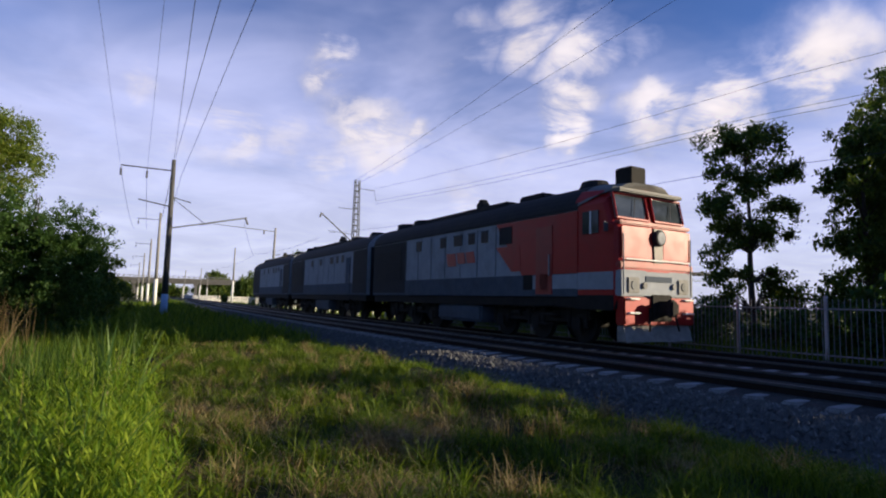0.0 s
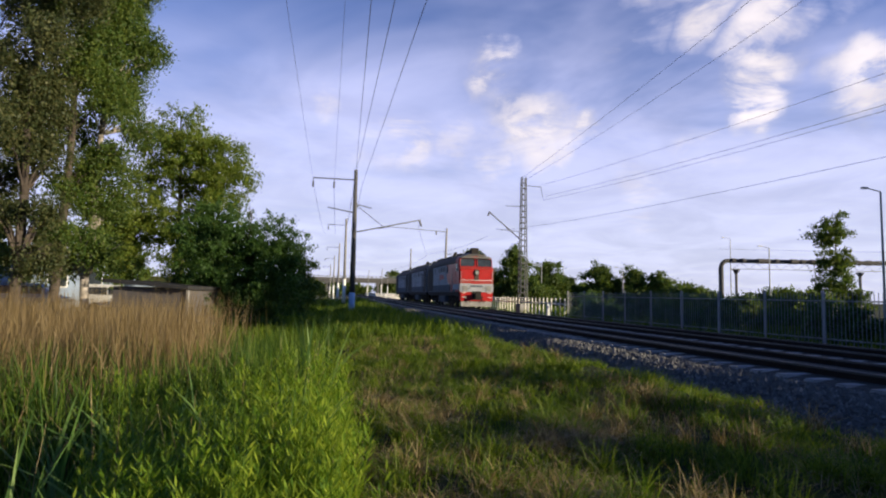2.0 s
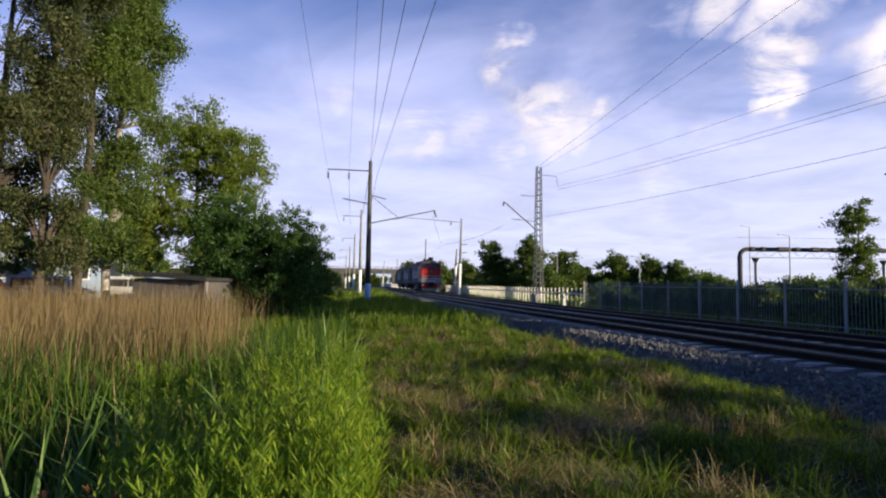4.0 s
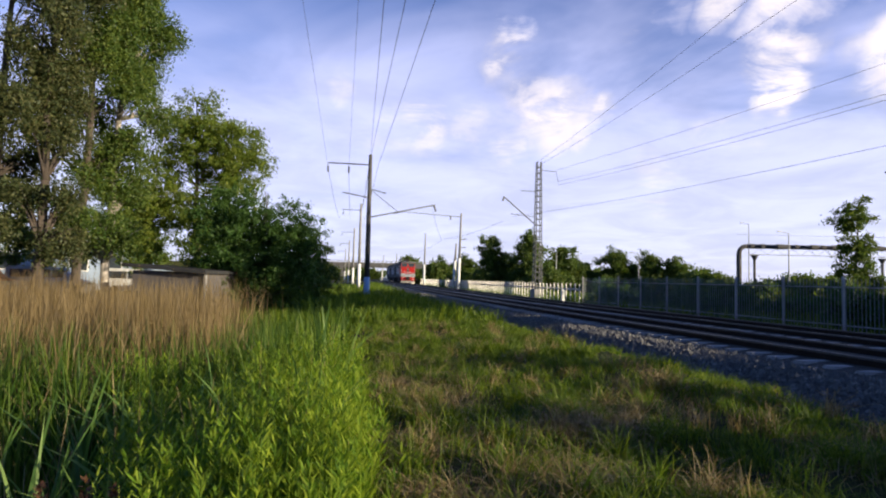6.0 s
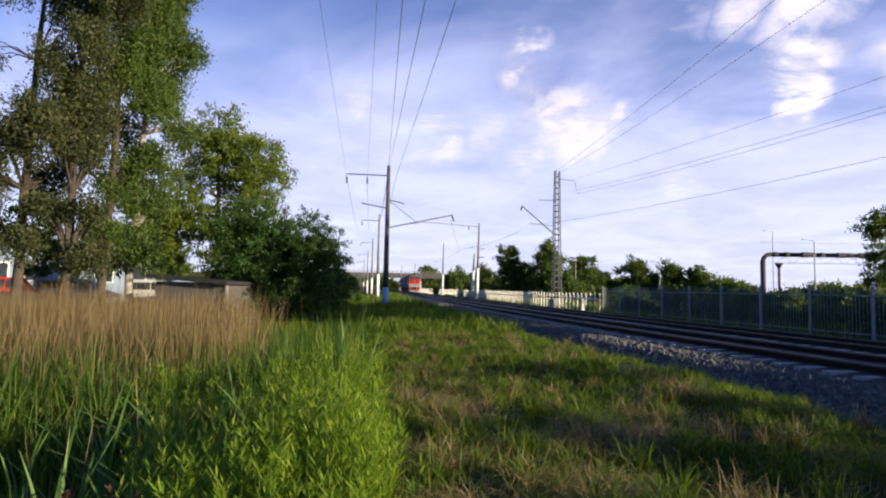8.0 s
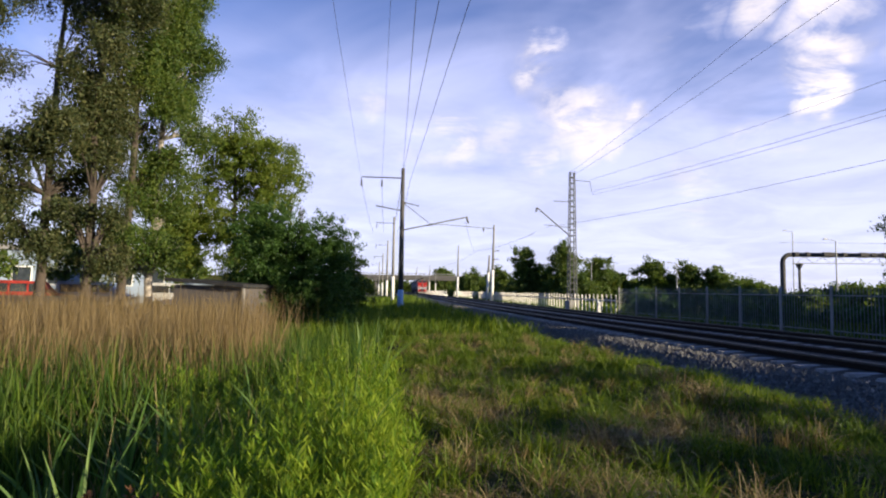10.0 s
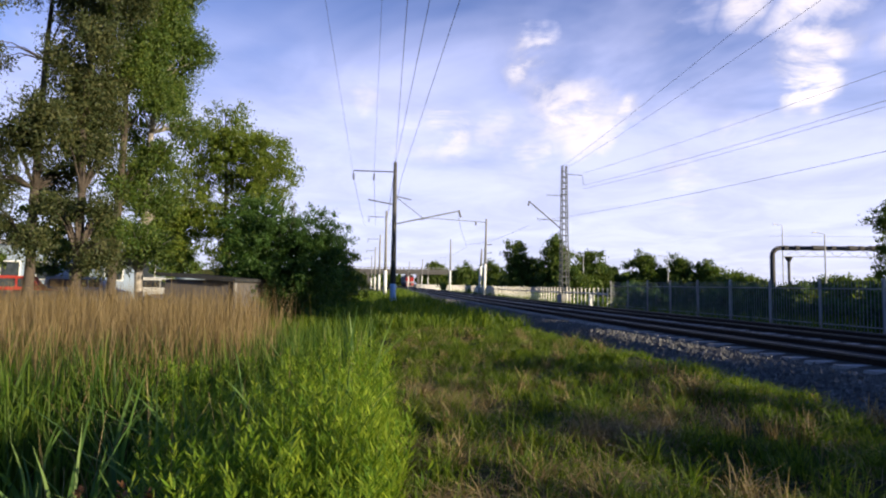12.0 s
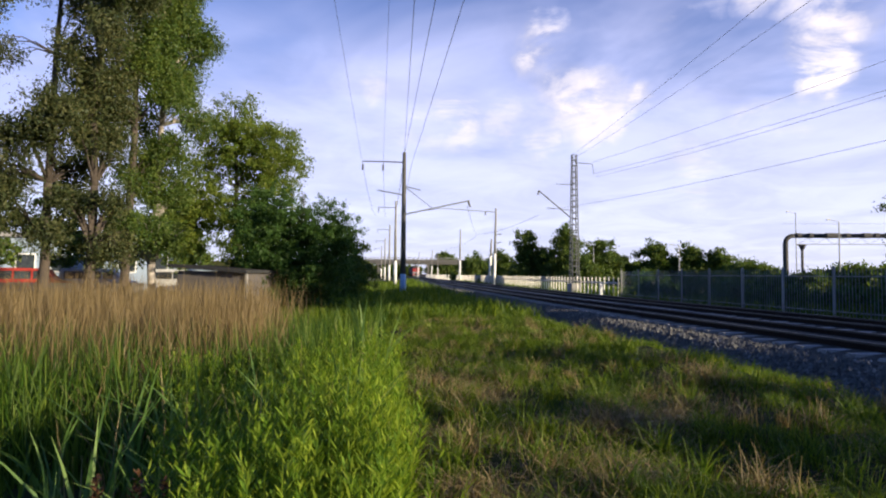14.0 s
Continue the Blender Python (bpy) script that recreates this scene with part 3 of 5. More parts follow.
def add_prism_fast(bm, outline, y0, y1, m):
    v0 = [bm.verts.new(m @ Vector((x, y0, z))) for x, z in outline]
    v1 = [bm.verts.new(m @ Vector((x, y1, z))) for x, z in outline]
    n = len(outline)
    for i in range(n):
        bm.faces.new((v0[i], v0[(i + 1) % n], v1[(i + 1) % n], v1[i]))


# ---- bridge, pipe gantry, buildings ----
def build_bridge():
    b = empty("road_bridge", pose(0, 268, 0, 0, 0, -4))
    part("deck", box(-36, 40, -5, 5, 6.7, 7.6, 0.1), M_BRIDGE, b)
    for y in (-4.2, -1.4, 1.4, 4.2):
        part("girder", box(-36, 40, y - 0.35, y + 0.35, 5.7, 6.7, 0.05), M_BRIDGE, b)
    for x in (-14, 9.5, 25):
        pier = part("pier_cap", box(x - 0.9, x + 0.9, -5.2, 5.2, 5.0, 5.7, 0.08), M_BRIDGE, b)
        for y in (-3.6, 0, 3.6):
            part("pier_column", box(x - 0.5, x + 0.5, y - 0.5, y + 0.5, -0.6, 5.0, 0.06), M_BRIDGE, pier)
    for y in (-4.8, 4.8):
        par = part("parapet", box(-36, 40, y - 0.1, y + 0.1, 7.6, 7.9), M_BRIDGE, b)
        for i in range(38):
            part("baluster", box(-35.5 + 2 * i, -35.3 + 2 * i, y - 0.06, y + 0.06, 7.9, 8.7), M_BRIDGE, par)
        part("handrail", box(-36, 40, y - 0.06, y + 0.06, 8.7, 8.82), M_STEEL, par)
    tagged(b, "grey concrete road bridge crossing over the railway", "bridge")
    emb = empty("bridge_bank")
    for x0, x1, x2 in ((-36, -60, -22), (40, 66, 28)):
        bm = bmesh.new()
        add_prism(bm, [(x2, -0.6), (x0, 6.6), (x1 * 1.6, 6.2), (x1 * 2.6, -0.6)], 258, 280)
        part("bank", bm, M_SOIL, emb)
    tagged(emb, "grassy earth banks at the ends of the bridge", "embankment", kind="structure")


def build_gantry():
    g = empty("pipe_gantry", pose(34.2, 49.3, -0.75, 0, 0, -4.5))
    bm = bmesh.new()
    add_rod(bm, (0.75, 0, 5.62), (30, 0, 5.85), 0.2, None, 14)
    for i in range(5):
        a0, a1 = radians(18 * i), radians(18 * (i + 1))
        add_rod(bm, (0.7 - 0.7 * math.sin(a0), 0, 4.92 + 0.7 * math.cos(a0)), (0.7 - 0.7 * math.sin(a1), 0, 4.92 + 0.7 * math.cos(a1)), 0.2, None, 14)
    part("pipe", bm, M_LAGGING, g, "dark lagged pipe", smooth=True)
    part("pipe_riser", rod((0, 0, 4.95), (0, 0, 0), 0.22, None, 12), M_LAGGING, g, smooth=True)
    rng = random.Random(4)
    for i in range(26):
        x = 1.2 + i * 1.1 + rng.uniform(-0.3, 0.3)
        part("lagging_wrap", rod((x, 0, 5.63 + x * 0.0078), (x + rng.uniform(0.3, 0.8), 0, 5.63 + x * 0.0078), 0.2 + rng.uniform(0.015, 0.05), None, 12), M_LAGGING, g)
    for x in (1.5, 14, 27):
        leg = part("leg", rod((x, 0, 0), (x, 0, 4.75), 0.12), M_DKSTEEL, g)
        part("leg_head", rod((x, 0, 4.35), (x, 0, 4.8), 0.12, 0.36), M_DKSTEEL, leg)
    low = part("truss_chord", rod((0.9, 0, 4.85), (30, 0, 5.05), 0.035), M_STEEL, g)
    for i in range(18):
        x = 1.2 + i * 1.6
        part("truss_brace", rod((x, 0, 4.86), (x + 0.8, 0, 5.45), 0.018, None, 5), M_STEEL, low)
        part("truss_brace", rod((x + 0.8, 0, 5.45), (x + 1.6, 0, 4.86), 0.018, None, 5), M_STEEL, low)
    part("handrail", rod((0, 0.3, 6.75), (30, 0.3, 6.95), 0.014, None, 5), M_STEEL, g)
    tagged(g, "dark lagged pipe carried overhead on a steel truss gantry", "pipe gantry")
    for x, y, h in ((27.2, 25.8, 7.4), (37.5, 47, 6.4), (45, 63, 9), (31, 63, 5), (30, 80, 6.0), (24, 72, 5.5)):
        p = empty("lamp_post", pose(x, y, -0.4))
        part("pole", rod((0, 0, 0), (0, 0, h), 0.07, 0.045), M_STEEL, p)
        arm = part("lamp_arm", rod((0, 0, h), (-0.8, 0, h + 0.15), 0.03), M_STEEL, p)
        part("lamp_head", box(-1.15, -0.75, -0.09, 0.09, h + 0.1, h + 0.2, 0.03), M_STEEL, arm)
        tagged(p, "slim grey metal lamp post behind the fence", "lamp post", "lamp posts")


def build_yard():
    """Shed, low buildings and parked vehicles behind the reeds."""
    s = empty("shed", pose(-7.3, 21.5, -0.6, 0, 0, -10))
    part("wall", box(-1.35, 1.35, 0, 3.0, 0, 1.75, 0.02), M_BRICK, s)
    bm = bmesh.new()
    add_prism(bm, [(-1.55, 1.88), (1.5, 1.68), (1.5, 1.80), (-1.55, 2.0)], -0.3, 3.3)
    part("roof", bm, M_DARK, s, "dark tarred roof")
    part("post", box(1.36, 1.43, -0.1, 0.0, 0, 1.65), M_CONC, s)
    tagged(s, "low grey rendered shed with a dark flat roof", "shed")
    h = empty("workshop", pose(-28, 52, -0.6, 0, 0, 14))
    part("wall", box(-7, 8, 0, 9, 0, 4.6, 0.03), M_CLAD, h)
    part("roof", box(-7.4, 8.4, -0.4, 9.4, 4.6, 5.0, 0.03), M_CONC, h)
    for i in range(5):
        w = part("window", box(-5.8 + i * 2.6, -4.3 + i * 2.6, -0.06, 0.04, 1.6, 3.2), M_WHITE, h)
        part("pane", box(-5.7 + i * 2.6, -4.4 + i * 2.6, -0.09, -0.065, 1.7, 3.1), M_GLASS, w)
    tagged(h, "pale blue clad workshop with a row of windows", "building")
    for x, y, c, rz in ((-21.0, 40, M_CLAD, 8), (-16.0, 42, M_WHITE, -10), (-23.5, 36.5, M_DARKRED, 20), (-12.2, 38, M_CLAD, 5)):
        v = empty("van", pose(x, y, -0.6, 0, 0, rz))
        bm = bmesh.new()
        add_prism(bm, [(-2.2, 0.35), (2.3, 0.35), (2.35, 0.95), (1.6, 1.15), (1.05, 1.85), (-2.1, 1.9), (-2.25, 1.2)], -0.85, 0.85)
        bmesh.ops.bevel(bm, geom=bm.edges[:], offset=0.06, segments=2, affect="EDGES")
        body = part("body", bm, c, v)
        for x0, x1 in ((-1.9, -0.6), (-0.5, 0.35), (0.45, 1.1)):
            part("window", box(x0, x1, -0.875, -0.83, 1.2, 1.7, 0.02), M_GLASS, body)
        for wx in (-1.4, 1.45):
            for wy in (-0.85, 0.85):
                part("wheel", rod((wx, wy - 0.1, 0.33), (wx, wy + 0.1, 0.33), 0.33, None, 16), M_UNDER, v)
        tagged(v, "parked van standing in the yard behind the reeds", "van", "parked vans")
    w = empty("yard_fence", pose(-18, 33, -0.6, 0, 0, 6))
    for i in range(9):
        part("panel", box(-15 + 2 * i, -13.04 + 2 * i, -0.04, 0.04, 0, 1.05, 0.02), M_CONC, w)
    tagged(w, "low grey concrete panel fence round the yard", "fence")


# ---- trees and grass ----
def quads(centres, axis_u, axis_v):
    """Flat leaves: four corners each from middle, half length and half width vectors."""
    n = len(centres)
    v = np.empty((n, 4, 3))
    v[:, 0], v[:, 1], v[:, 2], v[:, 3] = centres - axis_u, centres + axis_v * 0.9, centres + axis_u, centres - axis_v * 0.9
    return v.reshape(-1, 3), np.arange(4 * n).reshape(n, 4)


def fast_mesh(name, verts, faces, mat):
    me = bpy.data.meshes.new(name)
    k = faces.shape[1]
    me.vertices.add(len(verts))
    me.vertices.foreach_set("co", np.asarray(verts, np.float32).ravel())
    me.loops.add(faces.size)
    me.loops.foreach_set("vertex_index", faces.ravel().astype(np.int32))
    me.polygons.add(len(faces))
    me.polygons.foreach_set("loop_start", np.arange(0, faces.size, k, dtype=np.int32))
    me.materials.append(mat)
    me.update(calc_edges=True)
    me.validate()
    return me


def unit(rng, n):
    v = rng.normal(size=(n, 3))
    return v / np.linalg.norm(v, axis=1, keepdims=True)


def tree(x, y, h, blobs, leaves, size, leaf_mat, bark=M_BARK, trunk_r=0.18, seed=0, base=-0.6, stems=1, label="", category="tree", name="tree", droop=0.0, clump=0.36):
    """blobs: (dx, dy, z, rx, ry, rz) masses of the crown, each filled with many clumps of leaves hung on limbs."""
    rng = np.random.default_rng(seed)
    t = empty(name, pose(x, y, base))
    bm = bmesh.new()
    tops = []
    for s in range(stems):
        px, py = (rng.uniform(-0.5, 0.5), rng.uniform(-0.4, 0.4)) if stems > 1 else (0.0, 0.0)
        lean = (rng.normal() * 0.03 * h, rng.normal() * 0.02 * h)
        last = Vector((px, py, -0.2))
        r0 = trunk_r * (1 if s == 0 else rng.uniform(0.6, 0.9))
        for i in range(1, 8):
            k = i / 7
            p = Vector((px + lean[0] * k + rng.normal() * 0.05, py + lean[1] * k + rng.normal() * 0.05, h * 0.93 * k))
            add_rod(bm, last, p, r0 * (1 - 0.9 * (i - 1) / 7), r0 * (1 - 0.9 * k), 7)
            last = p
            tops.append((p.copy(), r0 * (1 - 0.9 * k)))
    C = []
    vol = np.array([b[3] * b[4] * b[5] for b in blobs]) ** 0.7
    share_n = np.maximum(3, (vol / vol.sum() * leaves / 90).astype(int))
    for b, n in zip(blobs, share_n):
        d = unit(rng, n) * (rng.random((n, 1)) ** 0.42)
        c = d * np.array(b[3:6]) * (1 + 0.18 * rng.normal(size=(n, 1))) + np.array(b[0:3])
        C.append(c)
        for q in c[:: max(1, n // 9)]:
            q = Vector(q)
            low = [a for a in tops if a[0].z < q.z - 0.1] or tops[:1]
            a = min(low, key=lambda o: (o[0] - q).length)
            if (q - a[0]).length > 2.4:
                continue
            mid = a[0].lerp(q, 0.5) + Vector((0, 0, 0.12 * (q - a[0]).length))
            add_rod(bm, a[0], mid, max(0.016, a[1] * 0.4), max(0.010, a[1] * 0.22), 5)
            add_rod(bm, mid, q, max(0.010, a[1] * 0.22), 0.005, 5)
    part("trunk", bm, bark, t, smooth=True)
    C = np.concatenate(C)
    C = C[C[:, 2] > 0.25]
    per = max(8, leaves // len(C))
    cen = np.repeat(C, per, axis=0)
    reach = 1.5 * clump * rng.uniform(0.6, 1.25, (len(C), 1)).repeat(per, axis=0)
    arm = unit(rng, len(C) * 11).reshape(len(C), 11, 3)                     # eleven twigs a spray
    arm[:, :, 2] = arm[:, :, 2] * 0.7 - 0.25 * droop
    pick = arm[np.repeat(np.arange(len(C)), per), rng.integers(0, 11, len(cen))]
    cen = cen + pick * reach * rng.random((len(cen), 1)) ** 0.8 + rng.normal(size=cen.shape) * size * 1.1
    if droop:
        cen[:, 2] -= droop * 0.6 * rng.random(len(cen)) ** 2
    cen = cen[cen[:, 2] > 0.1]
    u = unit(rng, len(cen)) + np.array([0, 0, -0.35])
    w = np.cross(u, unit(rng, len(cen)))
    w /= np.linalg.norm(w, axis=1, keepdims=True) + 1e-9
    ln = size * rng.uniform(0.6, 1.3, (len(cen), 1))
    v, f = quads(cen, u * ln, w * ln * 0.62)
    crown = new("crown", fast_mesh("crown", v, f, leaf_mat))
    crown.parent = t
    tagged(t, label, category)
    return t


def place(bear, dist):
    a = radians(bear)
    return dist * math.sin(a), dist * math.cos(a)


def build_trees():
    # tall row on the yard's side
    for bear, d, h, z0, r, n, lean, leaf, bark, seed, leaves, text in (
            (-37.0, 27, 16.5, 5.0, 1.5, 9, -0.5, L_BIRCH, M_BARK, 10, 44000, "thin-crowned poplar with grey-green leaves"),
            (-31.8, 27, 19.5, 5.5, 1.8, 15, 0.0, L_BIRCH, M_BARK, 11, 80000, "tall thin-crowned poplar with grey-green leaves"),
            (-28.6, 26, 19.0, 6.5, 1.5, 13, 0.4, L_BIRCH, M_BARK, 12, 70000, "tall poplar with a bare lower trunk and sparse leaves"),
            (-26.0, 28, 20.0, 6.0, 1.7, 17, 0.2, L_TREE, M_BARK, 13, 84000, "tall green poplar with hanging leafy branches"),
            (-23.6, 28.5, 15.5, 5.0, 1.5, 12, 0.7, L_TREE, M_PALEBARK, 14, 60000, "slim pale-barked tree leaning over the reeds")):
        x, y = place(bear, d)
        q = random.Random(seed)
        blobs = []
        for i in range(n):
            k = (i + 0.5) / n
            w = r * (0.55 + 0.75 * math.sin(math.pi * min(1.0, 0.15 + 0.8 * k)))
            s = q.uniform(0.65, 1.15)
            blobs.append((lean * k + q.uniform(-w, w), q.uniform(-w, w), z0 + (h - z0) * k, s, s, s * q.uniform(0.8, 1.5)))
        for i in range(4):
            blobs.append((q.uniform(-1.3, 1.3), q.uniform(-1, 1), q.uniform(2.6, z0), 0.7, 0.7, 0.6))
        tree(x, y, h, blobs, leaves, 0.056, leaf, bark, 0.2, seed, label=text, droop=0.8, clump=0.42)
    x, y = place(-16.2, 33)
    tree(x, y, 12.0, [(-0.4, 0, 9.0, 2.1, 2.0, 2.4), (1.5, 0, 7.6, 1.9, 1.9, 2.5), (-2.2, 0, 6.0, 2.0, 1.7, 2.4), (-3.4, 0, 4.0, 1.6, 1.5, 2.2), (0.6, 0, 4.2, 2.4, 2.0, 2.2)], 95000, 0.062, L_BRIGHT, M_BARK, 0.2, 15, label="broad sunlit green tree with a rounded crown")
    x, y = place(-11.0, 25)
    tree(x, y, 5.6, [(-0.9, 0, 3.7, 1.8, 1.7, 1.7), (1.2, 0, 3.2, 1.5, 1.5, 1.5), (0.1, 0, 1.7, 2.5, 2.0, 1.6), (-1.6, 0, 1.6, 1.4, 1.4, 1.4)], 85000, 0.05, L_BUSH, M_BARK, 0.1, 16, stems=4, label="dense dark green willow bush", category="bush", name="willow_bush", clump=0.28)
    x, y = place(-6.6, 36)
    tree(x, y, 4.6, [(0, 0, 3.0, 1.3, 1.3, 1.6), (0.6, 0, 1.5, 1.6, 1.4, 1.3)], 8000, 0.09, L_TREE, M_BARK, 0.09, 17, stems=3, label="green bush beside the grassy bank", category="bush", name="roadside_bush", clump=0.32)
    x, y = place(-5.6, 44)
    tree(x, y, 3.2, [(0, 0, 1.4, 2.0, 1.6, 1.5)], 6000, 0.09, L_BRIGHT, M_BARK, 0.06, 18, stems=3, label="low sunlit bush at the foot of the bank", category="bush", name="roadside_bush", clump=0.3)
    for b, d, h, s in ((-48, 24, 14, 21), (-44, 34, 13, 22), (-30, 46, 9, 23), (-21, 48, 7, 24), (-36, 44, 8, 25), (-26, 60, 9, 26)):
        x, y = place(b, d)
        tree(x, y, h, [(0, 0, h * 0.66, h * 0.2, h * 0.2, h * 0.3), (0.5, 0, h * 0.36, h * 0.22, h * 0.2, h * 0.2)], 6500, 0.13, L_TREE, M_BARK, 0.17, s, label="green tree at the back of the yard")
    # beyond the fence
    x, y = place(54.2, 32)
    tree(x, y, 11.2, [(-1.4, 0, 9.9, 1.5, 1.2, 0.9), (0.8, 0, 10.2, 1.4, 1.1, 0.9), (2.6, 0, 8.8, 1.4, 1.0, 0.8), (-0.4, 0, 8.2, 2.0, 1.4, 0.8), (2.6, 0, 7.0, 1.1, 1.0, 0.7), (-2.2, 0, 6.6, 1.3, 1.2, 0.9), (-1.0, 0, 5.4, 1.4, 1.2, 0.8), (1.6, 0, 5.6, 1.1, 1.0, 0.7), (-1.9, 0, 3.6, 0.9, 0.9, 1.6), (1.5, 0, 3.2, 0.9, 0.9, 0.6), (-2.0, 0, 1.6, 0.9, 0.9, 1.2), (2.4, 0, 2.0, 1.4, 1.0, 1.4)], 27000, 0.09, L_TREE, M_BARK, 0.2, 31, label="tall dark tree with a layered open crown", clump=0.34)
    x, y = place(62.5, 32)
    tree(x, y, 11.0, [(0.4, 0, 9.2, 1.6, 1.5, 1.2), (-1.4, 0, 7.4, 1.2, 1.1, 0.9), (1.2, 0, 6.6, 1.5, 1.4, 1.2), (-0.6, 0, 5.0, 1.4, 1.3, 0.9), (1.0, 0, 3.2, 2.0, 1.7, 1.6), (-1.8, 0, 2.0, 1.4, 1.3, 1.1)], 18000, 0.10, L_TREE, M_BARK, 0.2, 32, label="tall dark tree with dense foliage", clump=0.36)
    # trees added right of the view to shade the bank round the near pole
    for x, y, h, s in ((27.0, 6.4, 12.0, 34), (29.0, 9.6, 13.0, 35), (31.5, 13.0, 13.5, 36), (33.5, 14.5, 15.0, 37), (36.0, 16.5, 15.5, 40), (39.0, 18.5, 15.5, 39)):
        tree(x, y, h, [(0, 0, h * 0.72, 2.4, 2.4, h * 0.26), (0.5, 0, h * 0.40, 2.3, 2.3, h * 0.26)], 30000, 0.11, L_TREE, M_BARK, 0.2, s, label="tall tree right of the view, added to cast shade")
    # one more tree out of view, added for its shadow
    x, y = place(73, 33)
    tree(x, y, 11, [(0, 0, 7.7, 2.4, 2.2, 2.9), (0.5, 0, 4.4, 2.5, 2.3, 2.6)], 9000, 0.13, L_TREE, M_BARK, 0.2, 33, label="tall tree right of the view, added to cast shade")
    # unseen bushes, added and sized so their shadow covers ballast and right-hand turf
    for k in range(15):
        q = track_point(-27 + 2.45 * k, FENCE_OFF + 2.2 + 0.4 * math.sin(k * 2.1))
        hb = (5.5, 5.6, 5.4, 5.6, 5.5, 5.4, 5.5, 5.4, 5.4, 5.2, 4.9, 4.1, 3.6, 3.0, 2.7)[k]
        tree(q.x, q.y, hb, [(0, 0, hb * 0.6, 1.4, 1.3, hb * 0.40), (0.6, 0.3, hb * 0.32, 1.4, 1.3, hb * 0.3)], 14000, 0.11, L_BUSH, M_BARK, 0.06, 70 + k, stems=3, label="dense dark bush out of view, added to shade the track", category="bush", name="shade_bush", clump=0.28)
    # unseen bush behind the camera, added to throw shade on the left reeds
    tree(6.1, -3.5, 4.2, [(0, 0, 2.7, 0.8, 0.65, 1.3), (0.2, 0.0, 1.3, 0.8, 0.7, 1.1)], 11000, 0.06, L_BUSH, M_BARK, 0.05, 95, stems=3, base=-0.4, label="dense green bush behind the camera, added to shade the reeds", category="bush", name="reed_shade_bush", clump=0.2)
    for k in range(13):
        q = track_point(9.5 + 2.5 * k, FENCE_OFF + 2.4 + 0.9 * math.sin(k * 1.7))
        hb = (2.2, 1.9, 2.3, 1.8, 2.0, 1.7, 2.1, 1.6, 1.9, 2.2, 1.7, 2.0, 2.3)[k]
        tree(q.x, q.y, hb, [(0, 0, hb * 0.5, 1.5, 1.2, hb * 0.42), (0.7, 0.3, hb * 0.3, 1.4, 1.1, hb * 0.28)], 5200, 0.075, L_BUSH, M_BARK, 0.04, 110 + k, stems=1, label="low dark bush tangled behind the steel fence", category="bush", name="low_bush", clump=0.24)
    x, y = place(43.2, 55)
    tree(x, y, 9.0, [(0, 0, 7.2, 1.5, 1.3, 1.7), (0.3, 0, 4.8, 1.4, 1.2, 1.4), (0, 0, 2.4, 2.2, 1.7, 1.7), (1.6, 0, 1.6, 1.6, 1.3, 1.2)], 16000, 0.10, L_TREE, M_BARK, 0.14, 38, label="slender tree beside the pipe gantry")
    for px, top, d, wide, s in ((830, 462, 130, 4, 41), (925, 414, 80, 2.5, 42), (878, 455, 95, 3.0, 51), (996, 401, 78, 2.9, 43), (955, 452, 84, 3.0, 52), (1050, 428, 82, 2.9, 44), (1085, 455, 86, 2.6, 45), (1148, 430, 84, 2.6, 46), (1215, 436, 84, 2.4, 47), (1262, 447, 84, 2.4, 48), (1325, 468, 70, 2.8, 49), (1020, 462, 74, 2.8, 53),
                            (1180, 465, 88, 2.8, 54), (1290, 470, 80, 2.4, 55), (780, 458, 300, 8, 56), (1120, 468, 90, 2.6, 57), (1490, 475, 62, 2.6, 58), (1420, 490, 60, 2.2, 59), (1540, 480, 50, 2.4, 60), (690, 478, 330, 12, 61), (640, 480, 300, 12, 62)):
        bear = math.degrees(math.atan((px - 784) / 1000.0)) + 3.95
        x, y = place(bear, d)
        h = (494 - top) / 1000.0 * d * math.cos(radians(bear - 3.95)) + EYE + 0.6
        tree(x, y, h, [(0, 0, h * 0.74, wide * 0.66, wide * 0.6, h * 0.25), (wide * 0.25, 0, h * 0.47, wide * 1.05, wide * 0.8, h * 0.25), (-wide * 0.3, 0, h * 0.24, wide, wide * 0.9, h * 0.22)], 17000, 0.15 * max(1, d / 85), L_TREE, M_BARK, 0.16, s,
             label="leafy green tree in the row beyond the fence", clump=0.5 * max(1, d / 85))


def blades(rng, px, py, h, w, bend, lean_dir=None, seg=3):
    """Curved tapering blades rooted on the ground; returns vertices and quads."""
    n = len(px)
    z = np.array([ground_height(a, b) for a, b in zip(px, py)])
    a = rng.uniform(0, 2 * np.pi, n) if lean_dir is None else lean_dir + rng.normal(size=n) * 0.7
    face = rng.uniform(0, np.pi, n)
    V = np.empty((n, seg + 1, 2, 3))
    for k in range(seg + 1):
        t = k / seg
        out = bend * h * t * t
        cx, cy = px + np.cos(a) * out, py + np.sin(a) * out
        cz = z + h * (t - 0.35 * bend * t * t)
        hw = w * (1 - t ** 1.6) * 0.5 + 0.0008
        for j, sgn in enumerate((-1, 1)):
            V[:, k, j, 0], V[:, k, j, 1], V[:, k, j, 2] = cx + sgn * np.cos(face) * hw, cy + sgn * np.sin(face) * hw, cz
    base = (np.arange(n) * (seg + 1) * 2)[:, None]
    F = np.concatenate([base + np.array([[2 * k, 2 * k + 1, 2 * k + 3, 2 * k + 2]]) for k in range(seg)])
    return V.reshape(-1, 3), F


